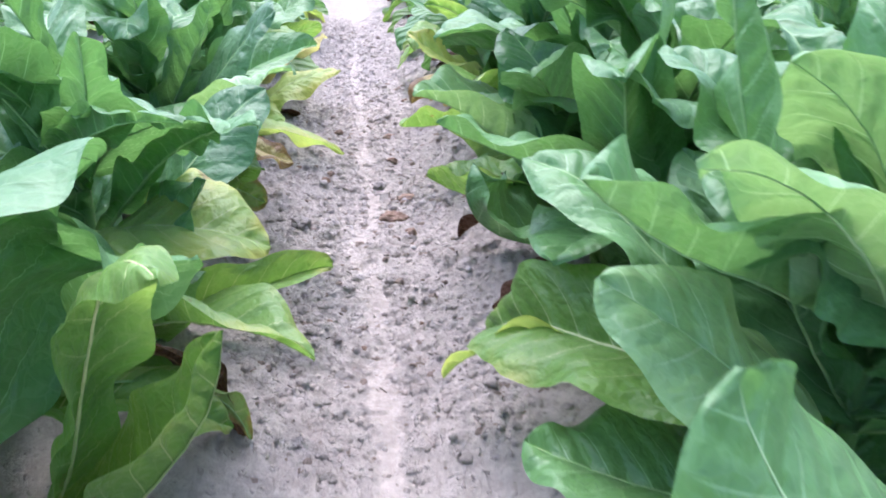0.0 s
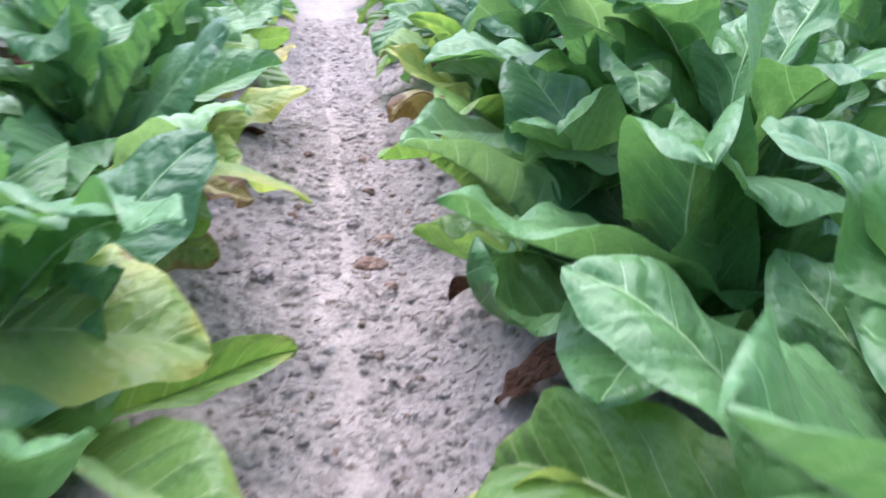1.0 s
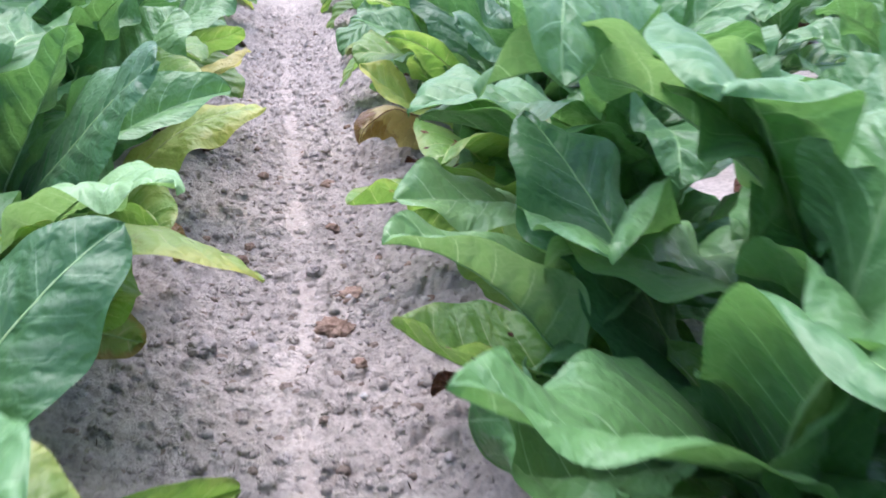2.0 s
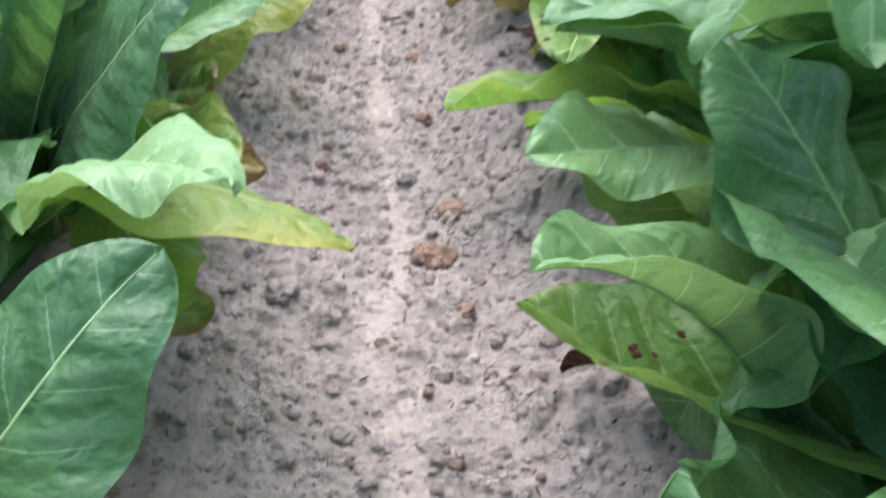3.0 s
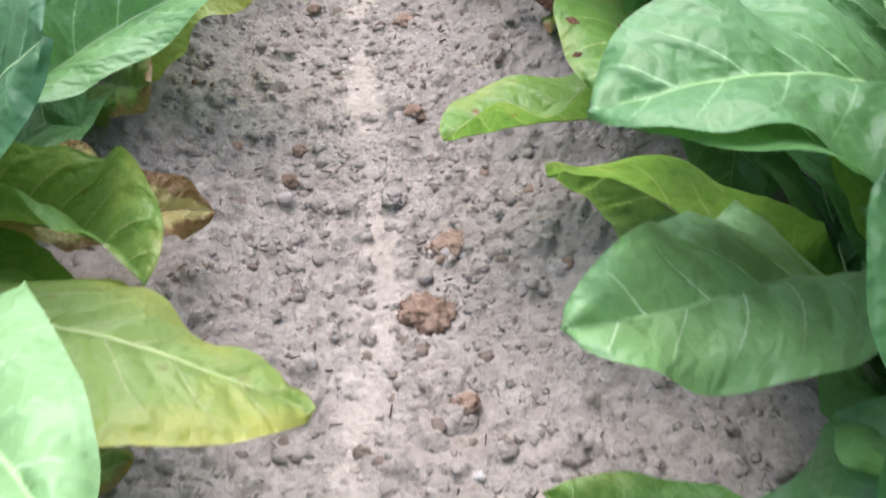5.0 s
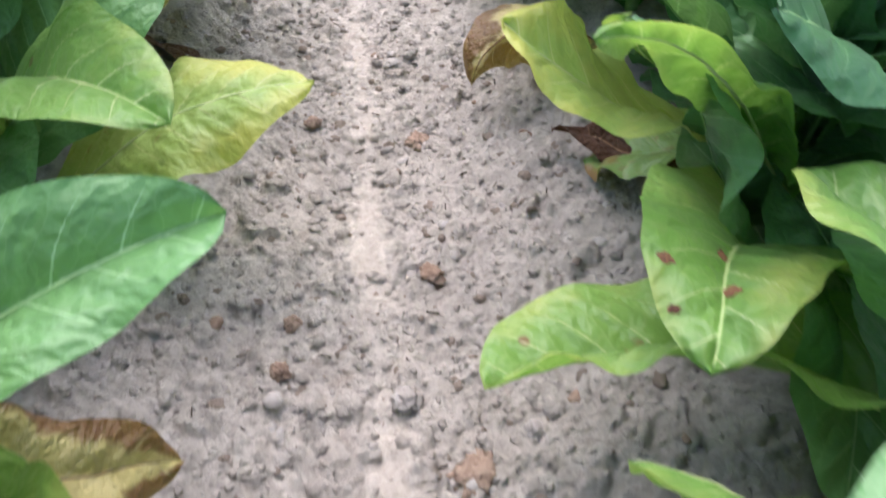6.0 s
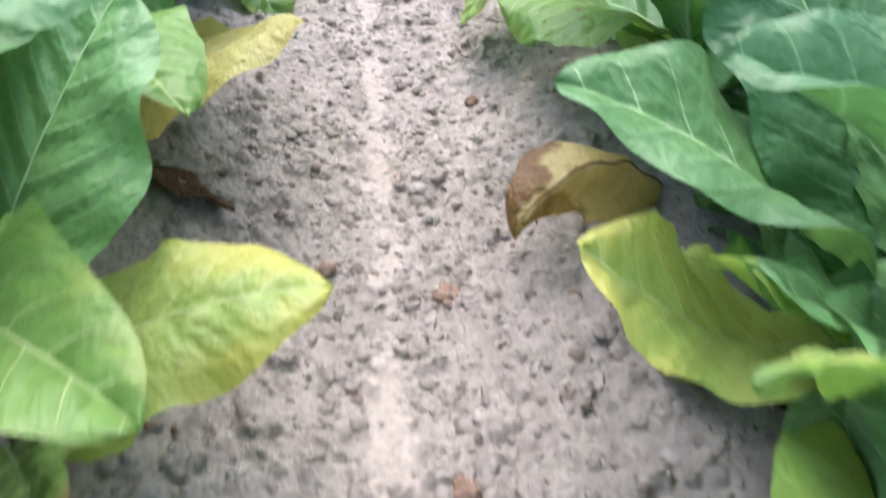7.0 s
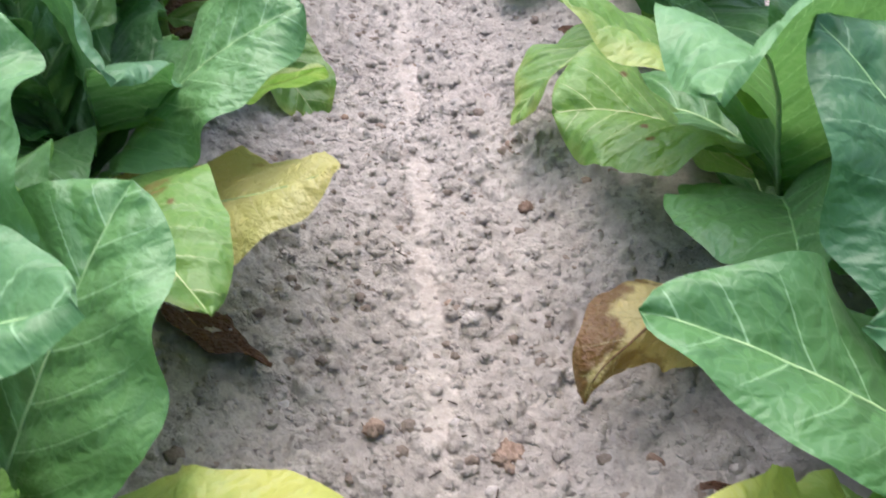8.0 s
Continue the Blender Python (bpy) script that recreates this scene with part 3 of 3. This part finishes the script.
leaf(plant_l1, "green", 0.363, -61.7, 32.1, -7.0, 17.9, -10.3, 0.467, 0.099, 20.8, 9.0, 31.9, 0.003, 0.000)
leaf(plant_l1, "green", 0.018, -70.4, 51.2, 30.0, -111.3, 1.1, 0.504, 0.249, 16.4, 24.1, 10.8, 0.055, -0.093)
leaf(plant_l1, "green", 0.300, -84.7, 34.5, -17.8, -9.4, 50.4, 0.614, 0.085, 27.2, 10.8, 20.8, 0.013, -0.014)
leaf(plant_l1, "green", 0.196, -41.4, 43.4, -15.9, -21.3, -14.5, 0.657, 0.079, 10.1, 15.2, 29.3, 0.010, -0.024)
crown(plant_l1, 10, 180, 80, 11, 0.1, 0.48, 0.44)
crown(plant_l1, 42, 180, 65, 6, 0.12, 0.34, 0.5)
plant_r2 = tobacco(0.53, 2.2, "tobacco plant with green leaves and yellowing lower ones", 0.48)
leaf(plant_r2, "green", 0.291, 234.3, 48.1, -34.3, -17.9, -71.4, 0.431, 0.276, -5.9, 4.0, 22.5, -0.012, 0.013)
leaf(plant_r2, "pale", 0.123, 238.5, 66.2, -61.5, -9.1, -50.8, 0.539, 0.173, -57.1, 87.2, 8.4, -0.043, -0.001)
leaf(plant_r2, "green", 0.108, 242.7, 26.3, 46.3, -64.1, 3.1, 0.750, 0.232, -12.1, -14.0, 36.1, 0.000, -0.060)
leaf(plant_r2, "lime", 0.060, 166.6, 46.0, -3.2, -72.1, -21.1, 0.412, 0.190, 48.1, 80.5, 10.7, -0.012, 0.014)
leaf(plant_r2, "green", 0.354, 204.2, 52.7, -61.6, -11.6, -19.0, 0.438, 0.221, -8.0, 9.2, 9.9, 0.003, -0.006)
leaf(plant_r2, "lime", 0.206, 100.9, 8.9, -40.0, 45.6, 109.8, 0.569, 0.221, -6.3, -22.4, 31.6, 0.013, 0.052)
leaf(plant_r2, "lime", 0.231, 115.8, 48.2, -38.4, -19.4, 3.2, 0.415, 0.235, -1.8, -14.8, 20.3, -0.001, -0.004)
leaf(plant_r2, "green", 0.456, 224.0, 45.5, -7.3, -105.5, 34.4, 0.702, 0.213, 14.3, 13.0, -8.1, -0.021, -0.010)
crown(plant_r2, 5, 0, 105, 13, 0.1, 0.48, 0.43)
crown(plant_r2, 23, 0, 65, 6, 0.12, 0.34, 0.5)
crown(plant_r2, 132, 20, 70, 5, 0.08, 0.24, 0.44)
plant_l2 = tobacco(-0.5, 2.36, "tobacco plant with green leaves above dried brown lower ones", 0.48)
leaf(plant_l2, "green", 0.131, 14.1, 64.3, -57.8, -0.5, 4.7, 0.522, 0.191, 12.0, -52.3, 34.6, 0.003, -0.007)
leaf(plant_l2, "lime", 0.145, -0.6, 29.6, -27.1, 12.6, -63.4, 0.391, 0.186, -5.5, 21.0, 52.1, 0.015, 0.017)
leaf(plant_l2, "scorched", 0.226, 4.8, 6.2, -66.2, 30.0, 28.0, 0.343, 0.125, -19.5, -17.4, 13.1, 0.012, -0.003)
leaf(plant_l2, "pale", 0.147, -48.5, 34.0, 14.6, -43.3, -0.9, 0.665, 0.147, 8.4, -9.9, 6.7, 0.007, -0.090)
leaf(plant_l2, "yellow", 0.174, -58.1, 41.3, -46.1, -38.8, 52.8, 0.595, 0.226, 18.6, 6.0, -11.1, 0.007, -0.042)
leaf(plant_l2, "green", 0.204, 7.6, 65.2, -13.7, 19.7, -10.4, 0.389, 0.231, 2.9, 15.9, 13.6, -0.006, -0.003)
leaf(plant_l2, "deep", 0.157, -28.5, 61.9, -37.3, 12.0, -7.9, 0.548, 0.274, -39.5, -3.7, -6.1, 0.015, -0.024)
leaf(plant_l2, "lime", 0.189, -38.0, 18.1, -46.8, 40.8, -42.2, 0.466, 0.161, -33.7, 16.1, -24.1, 0.011, 0.003)
crown(plant_l2, 11, 180, 100, 13, 0.1, 0.48, 0.43)
crown(plant_l2, 33, 180, 65, 6, 0.12, 0.34, 0.5)
crown(plant_l2, 126, 160, 70, 5, 0.08, 0.24, 0.44)
plant_r3 = tobacco(0.54, 2.79, "tobacco plant with green leaves above dried brown lower ones", 0.48)
leaf(plant_r3, "lime", 0.204, 217.7, 36.1, 49.3, -87.7, -23.2, 0.493, 0.085, 14.5, -79.6, -6.0, -0.024, -0.068)
leaf(plant_r3, "yellow", 0.208, 205.7, 19.8, 8.2, 19.7, -36.5, 0.403, 0.196, -32.3, 57.8, 14.9, -0.045, 0.050)
leaf(plant_r3, "green", 0.130, 178.4, 65.5, -36.8, -28.8, -18.7, 0.561, 0.196, -46.4, 68.4, 15.5, -0.003, 0.046)
leaf(plant_r3, "green", 0.328, 90.9, 10.3, -42.3, -0.5, 7.4, 0.409, 0.206, -31.7, 28.4, 17.6, 0.008, -0.004)
leaf(plant_r3, "green", 0.326, 213.3, 17.9, -19.6, 45.5, -57.6, 0.326, 0.177, 13.8, -39.3, 8.6, 0.019, -0.034)
bitten = leaf(plant_r3, "lime", 0.026, 202.5, 48.1, 10.5, -87.3, 46.6, 0.568, 0.225, 23.9, -34.4, 18.0, 0.018, -0.082)
for along, aside, size in ((0.85, -0.07, 0.007), (0.75, 0.07, 0.008), (0.925, 0.72, 0.005), (0.85, 0.72, 0.006)):
    dead_spot(bitten, along, aside, size)
leaf(plant_r3, "deep", 0.273, 187.7, 68.0, -50.5, -1.6, -24.5, 0.446, 0.207, -5.4, 16.8, 41.6, 0.004, -0.005)
leaf(plant_r3, "deep", 0.263, 121.0, 46.4, 5.4, -23.4, 18.0, 0.516, 0.238, 21.4, -6.6, 0.7, -0.005, 0.014)
leaf(plant_r3, "dull", 0.184, 135.6, -0.7, -57.5, 26.5, 11.5, 0.294, 0.142, -13.1, 23.7, 7.2, 0.001, -0.003)
leaf(plant_r3, "brown", 0.087, 141.5, 15.8, -34.6, 11.5, -7.9, 0.328, 0.069, 0.5, 11.9, 15.6, -0.005, 0.007)
leaf(plant_r3, "deep", 0.228, 238.3, 62.0, -32.0, -10.1, -25.9, 0.459, 0.243, 7.6, 25.9, 1.2, 0.007, -0.015)
leaf(plant_r3, "green", 0.058, 184.1, 54.0, -13.2, 29.1, 42.1, 0.482, 0.233, 50.6, -12.2, 7.6, 0.014, -0.054)
leaf(plant_r3, "yellow", 0.280, 426.0, 21.4, -48.9, -5.4, -11.0, 0.434, 0.228, -42.6, 15.3, 21.7, 0.031, -0.054)
leaf(plant_r3, "green", 0.020, 230.5, 50.7, 30.2, 4.7, -48.8, 0.418, 0.126, -49.5, 25.6, -1.2, -0.026, -0.015)
leaf(plant_r3, "lime", 0.264, 184.7, 20.7, -5.1, 53.0, 21.1, 0.342, 0.160, 3.0, -12.7, 4.2, 0.002, 0.008)
crown(plant_r3, 6, 0, 100, 13, 0.1, 0.48, 0.43)
crown(plant_r3, 24, 0, 65, 6, 0.12, 0.34, 0.5)
crown(plant_r3, 133, 20, 70, 5, 0.08, 0.24, 0.44)
plant_l3 = tobacco(-0.48, 2.97, "tobacco plant with green leaves and yellowing lower ones", 0.48)
leaf(plant_l3, "yellow", 0.014, -20.1, 41.6, 8.0, -58.2, 24.6, 0.519, 0.211, -32.4, 24.9, -10.3, 0.002, -0.052)
leaf(plant_l3, "green", 0.114, 29.1, 60.9, -3.1, -29.4, 24.8, 0.442, 0.271, -13.3, 7.5, 0.6, 0.020, -0.031)
leaf(plant_l3, "lime", 0.117, -59.5, 61.1, -49.6, -21.9, 21.2, 0.548, 0.187, -8.7, -9.5, 24.5, 0.012, -0.017)
leaf(plant_l3, "dull", 0.009, -59.3, 28.1, -14.5, 21.4, 7.2, 0.377, 0.151, -11.9, -33.5, 1.7, 0.011, -0.025)
leaf(plant_l3, "green", 0.250, 78.5, 51.8, -25.0, 15.9, -6.3, 0.437, 0.227, 5.2, 8.6, 15.6, -0.002, -0.000)
leaf(plant_l3, "green", 0.292, -48.6, 65.4, -42.3, -6.0, 42.9, 0.466, 0.179, -2.7, 8.7, 12.8, -0.006, -0.019)
crown(plant_l3, 12, 180, 100, 13, 0.1, 0.48, 0.43)
crown(plant_l3, 34, 180, 65, 6, 0.12, 0.34, 0.5)
crown(plant_l3, 127, 160, 70, 5, 0.08, 0.24, 0.44)
plant_r4 = tobacco(0.53, 3.41, "tobacco plant with green leaves above dried brown lower ones", 0.48)
leaf(plant_r4, "green", 0.145, 232.0, 50.6, -41.8, -5.3, 22.4, 0.473, 0.261, -32.5, -0.9, 22.8, -0.008, -0.000)
leaf(plant_r4, "lime", 0.187, 161.0, 29.7, -14.0, -38.4, 13.4, 0.331, 0.310, -59.6, 92.7, 2.0, -0.035, 0.043)
leaf(plant_r4, "lime", 0.287, 187.7, 32.3, -8.9, 5.4, -6.5, 0.422, 0.254, -26.1, 27.5, 1.4, -0.005, 0.008)
leaf(plant_r4, "green", 0.179, 227.5, 46.0, 33.6, -90.8, 7.1, 0.654, 0.250, 24.1, -64.0, 25.2, -0.026, -0.019)
leaf(plant_r4, "scorched", 0.005, 209.9, 44.0, 2.2, -131.4, 3.2, 0.468, 0.170, 10.4, 42.5, -44.4, -0.030, -0.091)
crown(plant_r4, 7, 20, 110, 13, 0.1, 0.48, 0.43)
crown(plant_r4, 25, 0, 65, 6, 0.12, 0.34, 0.5)
crown(plant_r4, 134, 20, 70, 5, 0.08, 0.24, 0.44)
plant_l4 = tobacco(-0.53, 3.57, "tobacco plant with green leaves above dried brown lower ones", 0.48)
leaf(plant_l4, "wilted", 0.119, -35.1, 15.5, 12.4, 5.8, 15.3, 0.510, 0.273, -23.5, 26.3, -12.9, 0.007, -0.036)
leaf(plant_l4, "green", 0.094, -28.3, 54.1, -7.6, -36.1, 46.1, 0.512, 0.266, 6.6, -31.5, -1.4, 0.018, -0.010)
leaf(plant_l4, "lime", 0.191, 0.9, 26.3, -33.9, 36.5, -4.2, 0.424, 0.233, 12.5, 27.8, -1.0, -0.000, 0.003)
leaf(plant_l4, "lime", 0.071, -60.7, 53.0, -33.4, -41.6, 7.4, 0.641, 0.229, 19.1, -6.9, 13.7, 0.020, -0.054)
leaf(plant_l4, "brown", 0.010, -49.0, 13.8, -17.0, 0.7, 13.3, 0.414, 0.099, 38.8, -2.6, 10.0, 0.009, -0.046)
leaf(plant_l4, "deep", 0.184, 112.8, 16.2, -55.7, 16.0, -29.7, 0.470, 0.154, -36.3, -0.7, 31.4, -0.033, -0.037)
leaf(plant_l4, "deep", 0.193, -71.1, 59.3, -37.0, -15.6, 16.2, 0.445, 0.234, 58.6, -8.1, 32.6, 0.041, 0.037)
leaf(plant_l4, "deep", 0.136, 85.5, 30.5, -36.6, 2.4, 16.4, 0.441, 0.236, 10.5, 12.1, 4.8, 0.005, 0.002)
crown(plant_l4, 13, 160, 115, 14, 0.1, 0.48, 0.43)
crown(plant_l4, 35, 180, 65, 6, 0.12, 0.34, 0.5)
crown(plant_l4, 128, 160, 70, 5, 0.08, 0.24, 0.44)

# plants further along the two rows and in the rows beside them
patterns = [whole_plant(0.53, 4.0, 3), whole_plant(-0.53, 4.18, 8), whole_plant(0.53, 4.62, 14), whole_plant(-0.53, 4.8, 21)]
place = random.Random(5)


def sow(x, y):
    copy_thing(place.choice(patterns), pose(x + place.uniform(-0.03, 0.03), y + place.uniform(-0.05, 0.05), place.uniform(-0.02, 0.03), 0, 0, place.uniform(0, 360)))


for row in (-3, -2, -1, 0, 1, 2):
    x = (row + 0.5) * ROW
    for i in range(-2, 13):
        y = 0.45 + i * 0.6 + (0.08 if row % 2 else 0.0)
        if row in (-1, 0) and (0.3 < y < 4.9 or y < -0.2):
            continue
        sow(x, y)

# ---- clods, pebbles and straw on the furrow ----
def clod_mesh(name, size, seed, mat, flat=0.65, detail=2):
    bm = bmesh.new()
    bmesh.ops.create_icosphere(bm, subdivisions=detail, radius=size)
    for v in bm.verts:
        d = v.co.normalized()
        v.co *= 1 + 0.45 * noise.noise(d * 1.3 + Vector((seed, 0, 0))) + 0.22 * noise.noise(d * 4.2 + Vector((0, seed, 0))) + 0.34 * noise.noise(d * 14 + Vector((seed, 0, 0))) * (detail > 3) + 0.22 * noise.noise(d * 9 + Vector((0, 0, seed)))
        v.co.z *= flat
    for f in bm.faces:
        f.smooth = True
    me = bpy.data.meshes.new(name)
    bm.to_mesh(me)
    bm.free()
    me.materials.append(mat)
    return me


def clod(x, y, size, mat, label, seed, flat=0.65, category="soil clod", group="clods on the furrow", name="soil_clod"):
    ob = new(name, clod_mesh(name, size, seed, mat, flat, 4))
    ob.location = (x, y, lie(x, y) + size * flat * 0.05)
    ob.rotation_euler = (0, 0, seed * 1.7)
    return tagged(ob, label, category, group)


GREY, BROWN = "rounded grey lump of dry soil lying in the furrow", "crumbly reddish-brown lump of soil in the furrow"
clod(0.045, 2.6, 0.017, CLOD_GREY, GREY, 1)
clod(0.078, 2.385, 0.034, CLOD_BROWN, BROWN, 2, 0.45)
clod(0.118, 2.495, 0.026, CLOD_BROWN, BROWN, 3, 0.45)
clod(-0.165, 2.275, 0.024, CLOD_GREY, GREY, 4)
clod(-0.112, 2.65, 0.013, CLOD_BROWN, BROWN, 5)
clod(-0.098, 2.735, 0.012, CLOD_BROWN, BROWN, 6)
clod(0.094, 2.8, 0.018, CLOD_BROWN, BROWN, 7, 0.5)
clod(0.194, 2.54, 0.012, CLOD_GREY, GREY, 8)
clod(0.11, 2.22, 0.014, CLOD_BROWN, BROWN, 9)
clod(0.1, 3.13, 0.02, CLOD_BROWN, BROWN, 10, 0.5)
clod(-0.075, 3.18, 0.013, CLOD_BROWN, BROWN, 11)
clod(0.04, 3.195, 0.012, CLOD_GREY, GREY, 12)
clod(0.072, 3.38, 0.015, CLOD_GREY, GREY, 13)
clod(0.19, 3.64, 0.014, CLOD_BROWN, BROWN, 14)
clod(-0.02, 1.99, 0.012, CLOD_GREY, GREY, 15)
clod(0.11, 2.125, 0.006, PALE_STONE, "small pale pebble lying on the soil", 16, 0.6, "pebble", "pebbles on the furrow", "pebble")


scatter = random.Random(12)
shapes = [clod_mesh("soil_clod", 0.01, 20 + i, CLOD_GREY if i % 4 else CLOD_BROWN, 0.7, 2) for i in range(8)]
for i in range(130):
    x, y = scatter.uniform(-0.36, 0.36), scatter.uniform(1.55, 4.3)
    if silt(x, y) > 0.6:
        continue
    grow = scatter.uniform(0.45, 1.25)
    kind = scatter.randrange(8)
    ob = new("soil_clod", shapes[kind])
    ob.location, ob.rotation_euler, ob.scale = (x, y, lie(x, y) - 0.0035 * grow), (0, 0, scatter.uniform(0, 6)), (grow, grow, grow)
    tagged(ob, "small crumb of grey soil in the furrow" if kind % 4 else "small crumb of brown soil in the furrow", "soil clod", "clods on the furrow")


def build_crumbs():
    """The countless half-buried lumps and crumbs."""
    rnd = random.Random(4)
    bm = bmesh.new()
    bmesh.ops.create_icosphere(bm, subdivisions=2, radius=1.0)
    ball = [v.co.normalized() for v in bm.verts]
    tri = [tuple(v.index for v in f.verts) for f in bm.faces]
    bm.free()
    shapes = [[d * (1 + 0.5 * noise.noise(d * 1.5 + Vector((i * 3.1, 0, 0))) + 0.45 * noise.noise(d * 3.6 + Vector((0, i * 2.3, 0)))) for d in ball] for i in range(14)]
    verts, faces = [], []
    for n in range(11500):
        x, y = rnd.gauss(0, 0.21), rnd.uniform(1.3, 5.8)
        if abs(x) > 0.5 or silt(x, y) * 0.85 > rnd.random():
            continue
        r = 0.0018 + 0.0098 * rnd.random() ** 2.9
        c = Vector((x, y, lie(x, y) + r * rnd.uniform(-0.6, -0.05)))
        base = len(verts)
        a = rnd.uniform(0, 6.28)
        ca, sa, fx, fz = math.cos(a) * r, math.sin(a) * r, rnd.uniform(0.8, 1.35), rnd.uniform(0.55, 0.85) * r
        verts += [(c.x + (v.x * ca - v.y * sa) * fx, c.y + v.x * sa + v.y * ca, c.z + v.z * fz) for v in shapes[n % 14]]
        faces += [(p + base, q + base, s + base) for p, q, s in tri]
    me = bpy.data.meshes.new("soil_crumbs")
    me.from_pydata(verts, [], faces)
    me.polygons.foreach_set("use_smooth", [True] * len(faces))
    me.materials.append(soil_material("crumb_soil", True))
    return tagged(new("soil_crumbs", me), "countless small grey and brown soil crumbs on the furrow", "soil crumbs", kind="stuff")


build_crumbs()


def build_straw():
    """Short dark bits of stalk and straw."""
    rnd = random.Random(9)
    verts, faces = [], []
    for _ in range(110):
        x, y = rnd.gauss(0, 0.17), rnd.uniform(1.5, 4.4)
        ln, w, a = rnd.uniform(0.003, 0.01), rnd.uniform(0.0007, 0.0015), rnd.uniform(0, 6.28)
        d, s = Vector((math.cos(a), math.sin(a), rnd.uniform(-0.1, 0.2))) * ln, Vector((-math.sin(a), math.cos(a), 0)) * w
        c, up, b = Vector((x, y, lie(x, y) + 0.003)), Vector((0, 0, w * 1.4)), len(verts)
        verts += [c - d - s, c - d + s, c + d + s, c + d - s, c - d + up, c + d + up]
        faces += [(b, b + 3, b + 5, b + 4), (b + 1, b + 4, b + 5, b + 2), (b, b + 4, b + 1), (b + 3, b + 2, b + 5)]
    me = bpy.data.meshes.new("straw_bits")
    me.from_pydata(verts, [], faces)
    me.materials.append(TWIG)
    return tagged(new("straw_bits", me), "short dark bits of straw strewn on the soil", "straw", kind="stuff")


build_straw()
